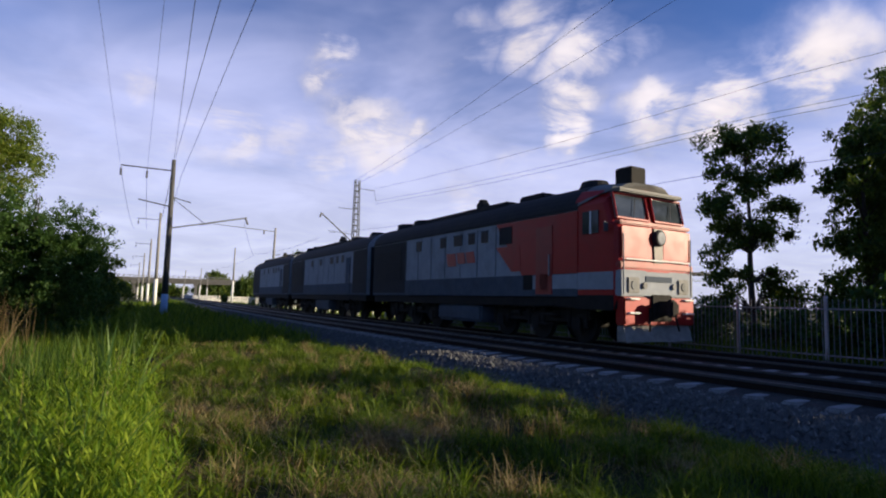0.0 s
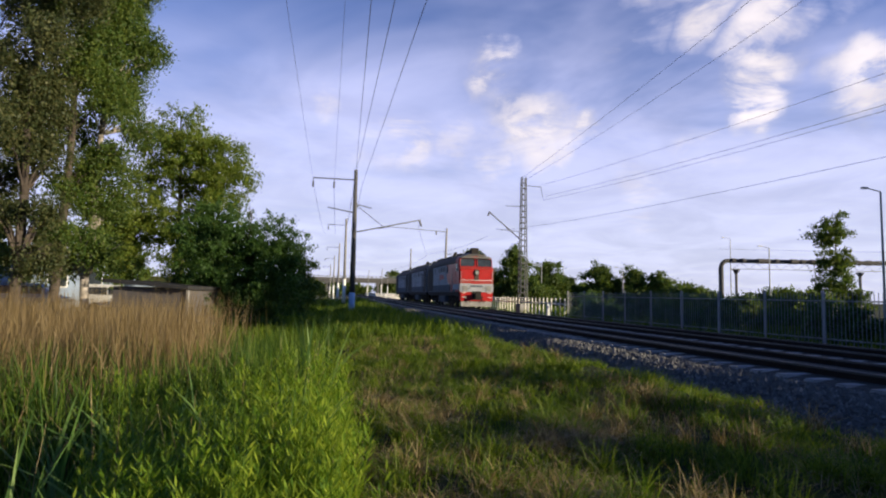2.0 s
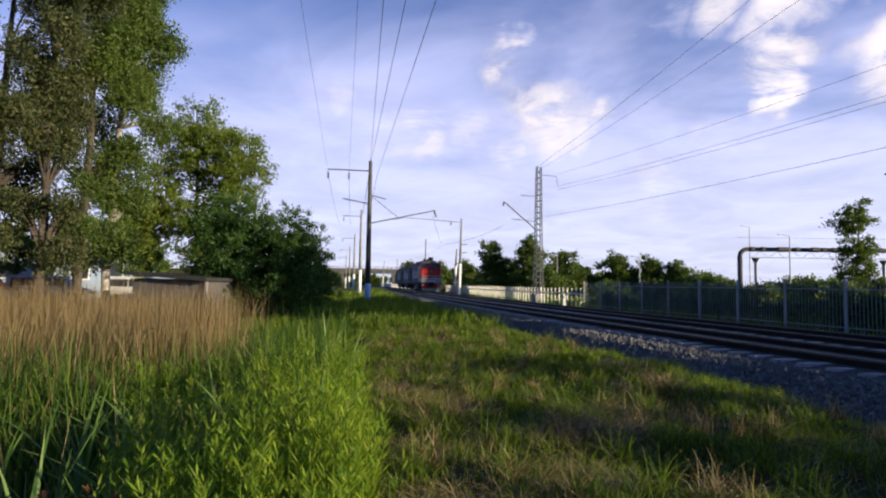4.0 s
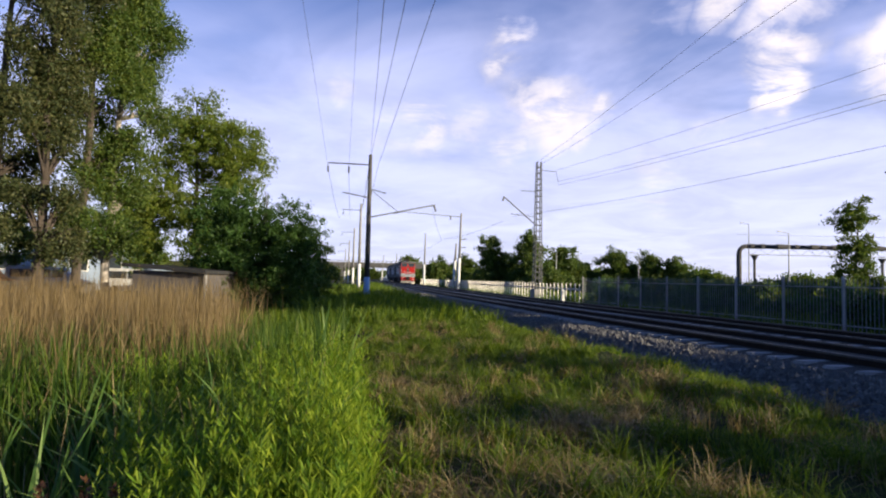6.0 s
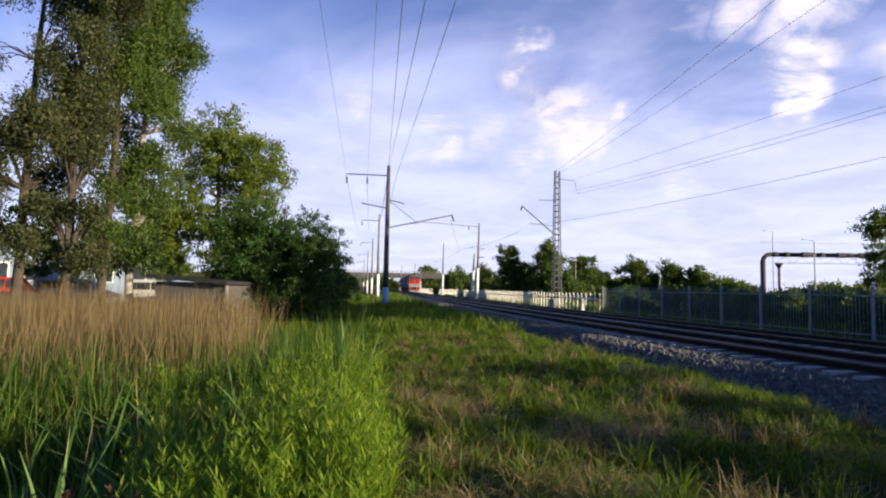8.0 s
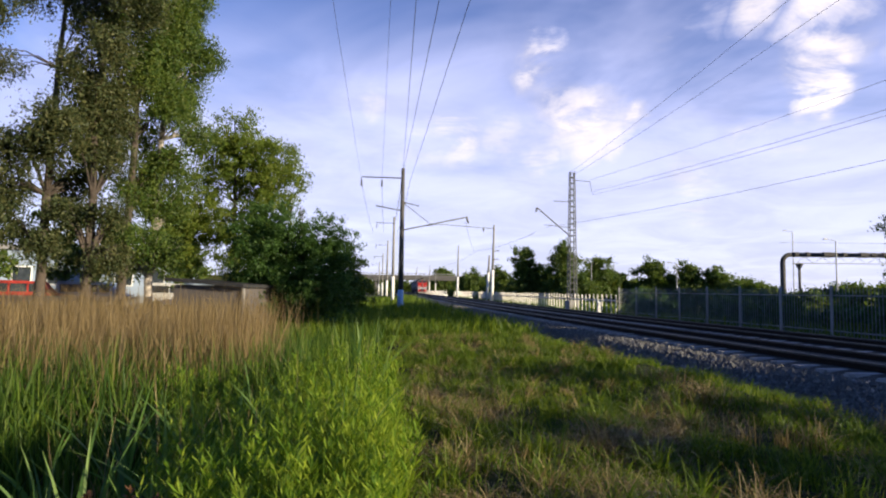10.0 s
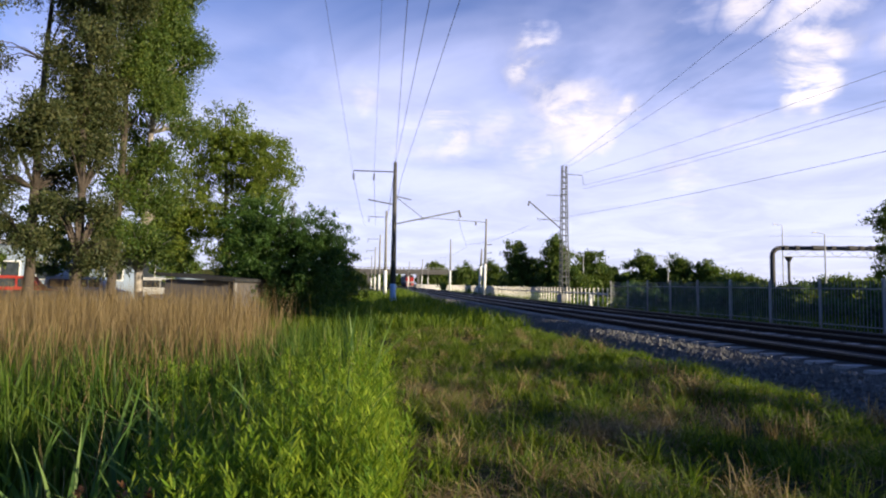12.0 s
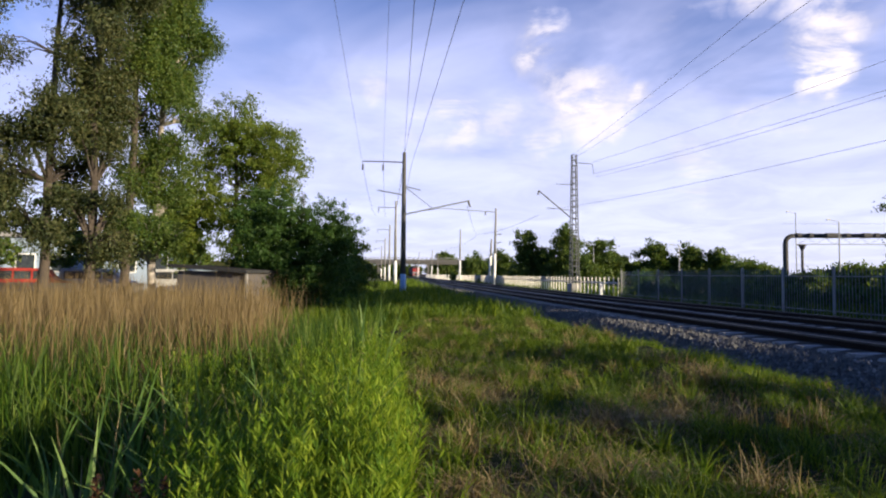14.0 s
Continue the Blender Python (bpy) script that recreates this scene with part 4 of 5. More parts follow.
def patchy(x, y, s=0.8, o=0.0):
    return np.array([noise.noise(Vector((a * s + o, b * s - o, o))) for a, b in zip(x, y)])


def lawn_limits(y):
    """Left and right edge of the mown turf at the distance y."""
    return -0.15 - 0.02 * y, far_x(y) - TRACK_GAP - 3.6


def build_grass():
    rng = np.random.default_rng(3)
    # short turf
    n = 150000
    y = 1.2 + 44 * rng.random(n) ** 2.3
    lo, hi = -0.3 - 0.02 * y, np.array([far_x(v) for v in y]) - TRACK_GAP - 3.3
    x = lo + (hi - lo) * rng.random(n)
    keep = (patchy(x, y, 1.1, 3.0) > -0.16 + 0.2 * rng.normal(size=n)) & (x > -2 - 0.0 * y)
    x, y = x[keep], y[keep]
    h = (0.07 + 0.08 * rng.random(len(x))) * (1 + 1.1 * np.clip(patchy(x, y, 1.5, 9.0), -0.6, 1) + 0.5 * patchy(x, y, 4.0, 2.0)) * (1 + y / 60)
    v, f = blades(rng, x, y, h, 0.006 + 0.0006 * y, rng.uniform(0.2, 1.0, len(x)), seg=2)
    ob = new("turf", fast_mesh("turf", v, f, L_TURF))
    tagged(ob, "short uneven green turf along the railway", "grass", kind="stuff")
    # cut straw lying and standing in tufts
    n = 26000
    y = 1.5 + 16 * rng.random(n) ** 1.7
    x = -0.2 + 5.5 * rng.random(n)
    hi = np.array([far_x(v) for v in y]) - TRACK_GAP - 4.0
    keep = (x < hi) & (patchy(x, y, 0.9, 21.0) > 0.15 + 0.10 * rng.normal(size=n))
    x, y = x[keep], y[keep]
    v, f = blades(rng, x, y, rng.uniform(0.08, 0.24, len(x)), 0.005 + 0.0005 * y, rng.uniform(0.3, 2.2, len(x)), seg=2)
    ob = new("dry_grass", fast_mesh("dry_grass", v, f, L_DRY))
    tagged(ob, "dry straw-coloured tufts among the turf", "grass", kind="stuff")
    # heaps of cut straw left lying on the turf
    V, F, o = [], [], 0
    for a, b, r, m in ((0.55, 3.4, 0.22, 700), (0.95, 3.1, 0.2, 600), (1.95, 5.0, 0.30, 900), (0.7, 6.4, 0.35, 800), (0.5, 7.8, 0.4, 700), (1.5, 3.9, 0.22, 500), (0.35, 4.6, 0.25, 600), (1.0, 9.5, 0.5, 700), (2.6, 5.6, 0.25, 400)):
        x, y = a + rng.normal(size=m) * r, b + rng.normal(size=m) * r * 0.8
        v, f = blades(rng, x, y, rng.uniform(0.1, 0.3, m), 0.006 + 0.0004 * y, rng.uniform(0.5, 2.4, m), seg=3)
        V.append(v)
        F.append(f + o)
        o += len(v)
    ob = new("straw_heaps", fast_mesh("straw_heaps", np.concatenate(V), np.concatenate(F), L_DRY))
    tagged(ob, "flattened heaps of pale cut straw on the turf", "grass", kind="stuff")
    # tussocks
    n = 560
    ty = 1.8 + 15 * rng.random(n) ** 1.5
    tx = 0.0 + (np.array([far_x(v) for v in ty]) - TRACK_GAP - 4.2) * rng.random(n)
    k = 46
    x, y = np.repeat(tx, k) + rng.normal(size=n * k) * 0.06, np.repeat(ty, k) + rng.normal(size=n * k) * 0.06
    h = np.repeat(rng.uniform(0.14, 0.38, n), k) * rng.uniform(0.6, 1.1, n * k)
    cut = np.repeat(rng.random(n) < 0.20, k)
    for keep, mat, name, text in ((~cut, L_TURF, "grass_tussocks", "ragged green grass tussocks"), (cut, L_DRY, "straw_tussocks", "bleached straw tussocks among the grass")):
        v, f = blades(rng, x[keep], y[keep], h[keep], 0.006 + 0.0006 * y[keep], rng.uniform(0.2, 1.4, keep.sum()), seg=3)
        ob = new(name, fast_mesh(name, v, f, mat))
        tagged(ob, text, "grass", kind="stuff")
    # tall green reed grass
    n = 21000
    y = 2.3 + 17 * rng.random(n) ** 1.5
    x = -0.25 - 0.02 * y - (0.4 + 0.72 * y) * rng.random(n) ** 0.85
    keep = (patchy(x, y, 0.8, 33.0) > -0.12 + 0.15 * rng.normal(size=n)) & ~((y > 12) & (x < -0.24 * y)) & ~((y < 5.0) & (x < -0.30 * y) & (rng.random(n) < 0.85))
    x, y = x[keep], y[keep]
    near = np.clip((y - 2.2) / 4.0, 0.35, 1.0)
    h = rng.uniform(0.55, 1.15, len(x)) * near * (1 - 0.25 * np.clip((y - 9) / 8, 0, 1))
    v, f = blades(rng, x, y, h, rng.uniform(0.012, 0.028, len(x)), rng.uniform(0.05, 0.75, len(x)) ** 1.3, seg=4)
    ob = new("reed_grass", fast_mesh("reed_grass", v, f, L_REED))
    tagged(ob, "tall bright green reed grass filling the ditch", "reeds", kind="stuff")
    # single broad-leaved reed plants standing out in front
    px = -0.3 - 0.9 * rng.random(60) * np.linspace(0.4, 2.6, 60)
    py = 2.9 + 3.2 * rng.random(60)
    spots = [(-1.60, 2.95, 1.30), (-1.56, 3.0, 1.1), (-1.28, 3.05, 1.0), (-1.12, 3.3, 0.95), (-0.92, 3.5, 0.95), (-1.4, 2.8, 0.8), (-0.36, 6.2, 1.25), (-0.44, 6.5, 1.2), (-0.5, 6.0, 1.15), (-0.30, 5.6, 1.05), (-0.7, 6.8, 1.2),
             (-1.9, 4.1, 1.15), (-2.2, 4.6, 1.1), (-1.5, 4.4, 1.1), (-1.2, 4.8, 1.05), (-2.6, 4.4, 1.0), (-0.95, 4.3, 1.0), (-1.75, 3.5, 0.95)]
    px = np.concatenate([px, [q[0] for q in spots]])
    py = np.concatenate([py, [q[1] for q in spots]])
    tall = [0] * 60 + [q[2] for q in spots]
    VV, FF, o = [], [], 0
    for a, b, tl in zip(px, py, tall):
        m = rng.integers(4, 8)
        hh = tl or rng.uniform(0.5, 1.0) * min(1.0, 0.3 + b / 6)
        v, f = blades(rng, np.full(m, a) + rng.normal(size=m) * 0.02, np.full(m, b) + rng.normal(size=m) * 0.02, hh * rng.uniform(0.7, 1.15, m), rng.uniform(0.030, 0.050, m), rng.uniform(0.05, 0.75, m), seg=6)
        VV.append(v)
        FF.append(f + o)
        o += len(v)
    ob = new("broad_reeds", fast_mesh("broad_reeds", np.concatenate(VV), np.concatenate(FF), L_BROAD))
    tagged(ob, "broad upright green reed leaves at the ditch edge", "reeds", kind="stuff")
    # leafy weeds low at the edge: upright stems ringed with long narrow leaves
    n = 1900
    y = 2.3 + 4.6 * rng.random(n)
    x = 0.10 - 0.04 * y - (0.1 + 0.36 * y) * rng.random(n)
    V, F, o = [], [], 0
    for a, b in zip(x, y):
        g = ground_height(a, b)
        hh = rng.uniform(0.35, 0.85) * (0.72 + 0.05 * b)
        tilt = rng.normal(size=2) * 0.12
        k = 36
        t = 0.2 + 0.8 * rng.random(k) ** 0.8
        ang = np.arange(k) * 2.4 + rng.uniform(0, 6.28)
        root = np.c_[a + tilt[0] * t * hh, b + tilt[1] * t * hh, g + hh * t]
        ln = 0.062 * (1.25 - 0.7 * t)[:, None] * rng.uniform(0.7, 1.2, (k, 1))
        u = np.c_[np.cos(ang), np.sin(ang), 0.35 + 1.2 * t * rng.uniform(0.4, 1.0, k)]
        u = u / np.linalg.norm(u, axis=1, keepdims=True) * ln
        w = np.c_[-np.sin(ang), np.cos(ang), rng.normal(size=k) * 0.4] * 0.0055
        v, f = quads(root + u, u, w)
        V.append(v)
        F.append(f + o)
        o += len(v)
        v, f = blades(rng, np.array([a]), np.array([b]), np.array([hh]), 0.009, np.array([0.04]), seg=1)
        V.append(v)
        F.append(f + o)
        o += len(v)
    ob = new("leafy_weeds", fast_mesh("leafy_weeds", np.concatenate(V), np.concatenate(F), L_WEED))
    tagged(ob, "leafy green weeds at the edge of the reeds", "weeds", kind="stuff")
    # brown seed spikes of dock
    V, F, o = [], [], 0
    for a, b, hh in ((-1.36, 2.62, 0.80), (-1.22, 2.7, 0.72), (-1.12, 2.75, 0.65), (-0.98, 2.6, 0.55)):
        g = ground_height(a, b)
        k = 130
        t = rng.random(k)
        ang = rng.uniform(0, 6.28, k)
        rad = 0.07 * (1 - t) + 0.012
        c = np.c_[a + rad * np.cos(ang), b + rad * np.sin(ang), g + hh * (0.5 + 0.5 * t)]
        u = np.c_[np.cos(ang), np.sin(ang), rng.uniform(0.4, 1.2, k)] * 0.014
        w = np.c_[-np.sin(ang), np.cos(ang), np.zeros(k)] * 0.009
        v, f = quads(c, u, w)
        V.append(v)
        F.append(f + o)
        o += len(v)
        v, f = blades(rng, np.array([a]), np.array([b]), np.array([hh]), 0.014, np.array([0.03]), seg=1)
        V.append(v)
        F.append(f + o)
        o += len(v)
    ob = new("dock_spikes", fast_mesh("dock_spikes", np.concatenate(V), np.concatenate(F), L_DOCK))
    tagged(ob, "rusty brown dock seed spikes among the reeds", "weeds", kind="stuff")
    # bleached dead stalks standing among the green reeds
    n = 260
    y = 2.8 + 5.5 * rng.random(n)
    x = 0.05 - 0.04 * y - 0.55 * y * rng.random(n)
    v, f = blades(rng, x, y, rng.uniform(0.5, 1.0, n) * np.clip(0.5 + y / 8, 0.5, 1.0), rng.uniform(0.005, 0.011, n), rng.uniform(0.0, 0.5, n), seg=3)
    ob = new("dead_stalks", fast_mesh("dead_stalks", v, f, L_DRY))
    tagged(ob, "bleached dead stalks standing among the green reeds", "reeds", kind="stuff")
    # brown reeds behind
    n = 22000
    y = 7.0 + 13.5 * rng.random(n) ** 0.8
    x = -y * (0.235 + 0.03 * rng.normal(size=n) + 0.75 * rng.random(n))
    keep = (patchy(x, y, 0.5, 47.0) > -0.35 + 0.25 * rng.normal(size=n)) & (rng.random(n) < np.clip((y - 6.5) / 4.5, 0.08, 1)) & (x < -1.8)
    x, y = x[keep], y[keep]
    v, f = blades(rng, x, y, np.clip(1.0 + 0.02 * y + 0.26 * rng.normal(size=len(x)) + 0.4 * patchy(x, y, 0.6, 5.0), 0.4, 1.9), rng.uniform(0.007, 0.018, len(x)), rng.uniform(0.0, 0.3, len(x)), seg=3)
    ob = new("dry_reeds", fast_mesh("dry_reeds", v, f, L_BROWN))
    tagged(ob, "stand of brown dry reed stalks", "reeds", kind="stuff")
    # rank grass farther along the bank and under the trees
    n = 26000
    y = 17 + 75 * rng.random(n) ** 1.5
    hi = np.array([far_x(v) for v in y]) - TRACK_GAP - 3.7
    x = hi - (hi + 5 + 0.14 * y) * rng.random(n) ** 0.8
    v, f = blades(rng, x, y, rng.uniform(0.25, 0.6, n) * (1 + y / 120), 0.02 + 0.0012 * y, rng.uniform(0.1, 0.8, n), seg=2)
    ob = new("rank_grass", fast_mesh("rank_grass", v, f, L_TURF))
    tagged(ob, "rank green grass along the railway bank", "grass", kind="stuff")
    # verge by the fence
    n = 22000
    y = 6 + 120 * rng.random(n) ** 1.3
    off = FENCE_OFF - 0.3 + 5.5 * rng.random(n) ** 1.2
    pts = [track_point(a, b) for a, b in zip(y, off)]
    x, y = np.array([p.x for p in pts]), np.array([p.y for p in pts])
    v, f = blades(rng, x, y, rng.uniform(0.3, 0.85, n), 0.02 + 0.001 * y, rng.uniform(0.1, 0.8, n), seg=2)
    ob = new("verge_grass", fast_mesh("verge_grass", v, f, L_TURF))
    tagged(ob, "tall verge grass along the fence", "grass", kind="stuff")


# ---- locomotive ----
LEN = 16.97


def half_outline(w, z0, zs, zt):
    """A loading-gauge section: upright sides and a rounded roof."""
    side = [(w, z0), (w, zs)]
    for i in range(1, 8):
        a = radians(90 * i / 8)
        side.append((w * (0.80 * math.cos(a) + 0.20 * (1 - i / 8)), zs + (zt - zs) * math.sin(a)))
    top = [(0.0, zt)]
    return side + top + [(-x, z) for x, z in side[::-1]]


def side_panel(x, y0, y1, z0, z1, slant0=0.0, slant1=0.0, t=0.02):
    """A thin plate on a side wall: its ends may slope by the given amount at the foot."""
    bm = bmesh.new()
    s = 1 if x > 0 else -1
    a = [(x, y0 + slant0, z0), (x, y1 + slant1, z0), (x, y1, z1), (x, y0, z1)]
    v0 = [bm.verts.new(p) for p in a]
    v1 = [bm.verts.new((p[0] + s * t, p[1], p[2])) for p in a]
    for i in range(4):
        bm.faces.new((v0[i], v0[(i + 1) % 4], v1[(i + 1) % 4], v1[i]))
    bm.faces.new(v0)
    bm.faces.new(v1)
    bmesh.ops.recalc_face_normals(bm, faces=bm.faces)
    return bm


def wheelset_mesh():
    bm = bmesh.new()
    for s in (-1, 1):
        add_rod(bm, (s * 0.70, 0, 0), (s * 0.83, 0, 0), 0.525, 0.515, 24)
        add_rod(bm, (s * 0.70, 0, 0), (s * 0.73, 0, 0), 0.553, 0.553, 24)
        for k in range(6):
            a = k * math.pi / 3
            add_box(bm, s * 0.83 - 0.01, s * 0.83 + 0.02, math.cos(a) * 0.3 - 0.06, math.cos(a) * 0.3 + 0.06, math.sin(a) * 0.3 - 0.06, math.sin(a) * 0.3 + 0.06)
    add_rod(bm, (-0.83, 0, 0), (0.83, 0, 0), 0.09, None, 12)
    me = bpy.data.meshes.new("wheelset")
    bm.to_mesh(me)
    bm.free()
    me.materials.append(M_UNDER)
    return me


AXLES = (2.35, 4.2, 6.05, 11.0, 12.85, 14.7)
ROOF_Z, SIDE_Z, FLOOR_Z, HALF_W = 4.5, 3.72, 1.32, 1.55


def bogie(parent, ym):
    for s in (-1, 1):
        bm = bmesh.new()
        add_prism(bm, [(-2.35, 0.72), (-2.2, 0.58), (2.2, 0.58), (2.35, 0.72), (2.3, 0.95), (1.2, 1.02), (0.6, 0.86), (-0.6, 0.86), (-1.2, 1.02), (-2.3, 0.95)], -0.07, 0.07)
        bmesh.ops.transform(bm, matrix=Matrix.Translation((s * 1.07, ym, 0)) @ Matrix.Rotation(radians(90), 4, "Z"), verts=bm.verts)
        fr = part("bogie_frame", bm, M_UNDER, parent)
        for a in (-1.85, 0, 1.85):
            part("axle_box", box(s * 1.02 - 0.16, s * 1.02 + 0.2 * s + (0.16 if s > 0 else 0), ym + a - 0.19, ym + a + 0.19, 0.36, 0.72, 0.03), M_UNDER, fr)
            for d in (-0.34, 0.34):
                part("spring", rod((s * 1.12, ym + a + d, 0.45), (s * 1.12, ym + a + d, 0.98), 0.085, None, 10), M_UNDER, fr)
        for a in (-0.93, 0.93):
            part("brake_cylinder", rod((s * 1.15, ym + a - 0.2, 0.80), (s * 1.15, ym + a + 0.2, 0.80), 0.1, None, 10), M_UNDER, fr)


def loco_section(front_cab, back_cab, wheel_me, seed):
    rng = random.Random(seed)
    c = empty("locomotive_section")
    y0, y1 = 0.45, 16.52
    nose = y0 + (1.5 if front_cab else 0)
    tail = y1 - (1.5 if back_cab else 0)
    out = half_outline(HALF_W, FLOOR_Z, SIDE_Z, ROOF_Z)
    part("body", prism(out, nose, tail), M_GREY, c, "grey painted body shell")
    roof = [(x * 1.012, z + 0.015) for x, z in half_outline(HALF_W, SIDE_Z - 0.10, SIDE_Z, ROOF_Z)]
    r = part("roof", prism(roof, nose + 0.01, tail - 0.01), M_DARK, c, "sooty dark rounded roof")
    part("underframe", box(-1.5, 1.5, y0 + 0.1, y1 - 0.1, 1.0, FLOOR_Z, 0.03), M_UNDER, c)
    for s in (-1, 1):
        x = s * (HALF_W + 0.002)
        part("skirt_band", side_panel(x, nose, tail, FLOOR_Z, FLOOR_Z + 0.62, t=0.012), M_BAND, c, "blue-grey lower band")
        if front_cab:
            part("red_flank", side_panel(s * (HALF_W + 0.002), nose, 5.9, FLOOR_Z + 0.62, SIDE_Z - 0.1, 0, -1.45, 0.016), M_RED, c, "red painted flank ending in a slanted edge")
            part("orange_chevron", side_panel(s * (HALF_W + 0.02), 4.6, 5.9, FLOOR_Z + 0.75, FLOOR_Z + 1.55, -0.1, -0.9, 0.006), M_RED, c)
            part("pale_stripe", side_panel(s * (HALF_W + 0.016), nose, 3.9, FLOOR_Z + 0.2, FLOOR_Z + 0.6, t=0.008), M_GREY, c)
        part("dark_bay", side_panel(x, 12.9, tail - 0.02, FLOOR_Z + 0.1, SIDE_Z - 0.11, t=0.014), M_DARK, c, "dark louvred radiator bay")
        if not front_cab:
            part("dark_bay", side_panel(x, nose + 0.02, 2.6 if not back_cab else 1.2, FLOOR_Z + 0.1, SIDE_Z - 0.11, t=0.014), M_DARK, c)
        for k in range(9):
            part("louvre", side_panel(s * (HALF_W + 0.016), 13.3, 16.1 if not back_cab else 14.7, 2.0 + k * 0.15, 2.08 + k * 0.15, t=0.03), M_DARK, c)
        for yy, wl in ((6.4, 0.42), (7.25, 0.42), (8.1, 0.6), (9.3, 0.45), (11.4, 0.45)) if front_cab else ((4.2, 0.42), (5.2, 0.42), (6.2, 0.6), (8.6, 0.45), (10.6, 0.45)):
            w = part("side_window", side_panel(s * (HALF_W + 0.018), yy, yy + wl, 3.1, 3.46, t=0.012), M_DIRTYGLASS, c)
            part("window_frame", side_panel(s * (HALF_W + 0.017), yy - 0.04, yy + wl + 0.04, 3.46, 3.5, t=0.03), M_BAND, w)
        if front_cab:
            part("air_intake", side_panel(s * (HALF_W + 0.018), 5.0, 5.7, 2.95, 3.5, t=0.012), M_DARK, c, "dark slatted air intake")
            for yy in (3.15, 3.95):
                part("lower_hatch", side_panel(s * (HALF_W + 0.026), yy, yy + 0.42, 1.5, 1.95, t=0.012), M_UNDER, c)
        for k in range(7):
            part("panel_seam", side_panel(s * (HALF_W + 0.017), 5.9 + k * 1.15, 5.93 + k * 1.15, FLOOR_Z + 0.65, SIDE_Z - 0.15, t=0.006), M_BAND, c)
        d = part("side_door", side_panel(s * (HALF_W + 0.018), 3.0, 3.75, FLOOR_Z + 0.05, FLOOR_Z + 2.0, t=0.02), M_DARKRED if front_cab else M_BAND, c)
        part("door_handle", side_panel(s * (HALF_W + 0.04), 3.1, 3.14, 1.9, 2.5, t=0.03), M_STEEL, d)
        for k in range(3):
            part("step", box(s * 1.5 - 0.12, s * 1.5 + 0.12, 2.9, 3.6, 0.5 + 0.27 * k, 0.54 + 0.27 * k), M_UNDER, c)
        part("fuel_tank", box(*((0.55, 1.45) if s > 0 else (-1.45, -0.55)), 6.95, 10.05, 0.38, 1.05, 0.1), M_BAND, c, "grey fuel tank slung between the bogies")
    if front_cab:
        part("red_logo_bar", side_panel(-(HALF_W + 0.018), 7.3, 7.85, 2.45, 2.85, -0.12, -0.12, 0.008), M_RED, c, "red lettering shapes")
        part("red_logo_bar", side_panel(-(HALF_W + 0.018), 7.95, 8.5, 2.45, 2.85, -0.12, -0.12, 0.008), M_RED, c)
        part("red_logo_bar", side_panel(-(HALF_W + 0.018), 8.6, 9.25, 2.38, 2.85, -0.12, -0.12, 0.008), M_RED, c)
    # roof gear
    for yy, rr in ((13.6, 0.72), (15.4, 0.72)):
        part("fan", rod((0, yy - (1.3 if back_cab else 0), ROOF_Z - 0.1), (0, yy - (1.3 if back_cab else 0), ROOF_Z + 0.16), rr, rr * 0.95, 24), M_DARK, r)
    part("exhaust_box", box(-0.22, 0.22, 8.7, 9.15, ROOF_Z - 0.1, ROOF_Z + 0.42, 0.06), M_DARK, r)
    part("stack_cap", box(-0.15, 0.15, 8.78, 9.07, ROOF_Z + 0.41, ROOF_Z + 0.52, 0.03), M_DARK, r)
    part("roof_hatch", box(-0.55, 0.55, 4.6, 5.9, ROOF_Z - 0.1, ROOF_Z + 0.14, 0.06), M_DARK, r)
    part("roof_dome", rod((0, 2.75, ROOF_Z - 0.1), (0, 2.75, ROOF_Z + 0.2), 0.55, 0.4, 20), M_DARK, r)
    part("roof_ridge", box(-0.8, 0.8, 6.3, 12.5, ROOF_Z - 0.15, ROOF_Z + 0.05, 0.05), M_DARK, r)
    for cab, face in ((front_cab, 0), (back_cab, 1)):
        if cab:
            build_cab(c, face)
        else:
            g = part("gangway", box(-0.62, 0.62, *((0.02, 0.5) if face == 0 else (16.5, 16.95)), 1.1, 3.3, 0.05), M_UNDER, c, "black concertina gangway")
            part("end_wall", box(-1.35, 1.35, *((y0 - 0.03, y0 + 0.02) if face == 0 else (y1 - 0.02, y1 + 0.03)), 1.25, 3.7, 0.0), M_DARK, c)
    for ym in (4.2, 12.85):
        bogie(c, ym)
    wheels = []
    for a in AXLES:
        w = new("wheelset", wheel_me)
        w.parent = c
        w.matrix_basis = pose(0, a, 0.525)
        wheels.append(w)
    return c, wheels


def fit_gauge(section):
    """Brings the body to its true outline: a little narrower and taller above the frame."""
    for ob in section.children_recursive:
        if ob.type == "MESH" and not ob.name.startswith("wheelset"):
            for v in ob.data.vertices:
                v.co.x *= 0.935
                v.co.z += max(0.0, v.co.z - 1.2) * 0.05


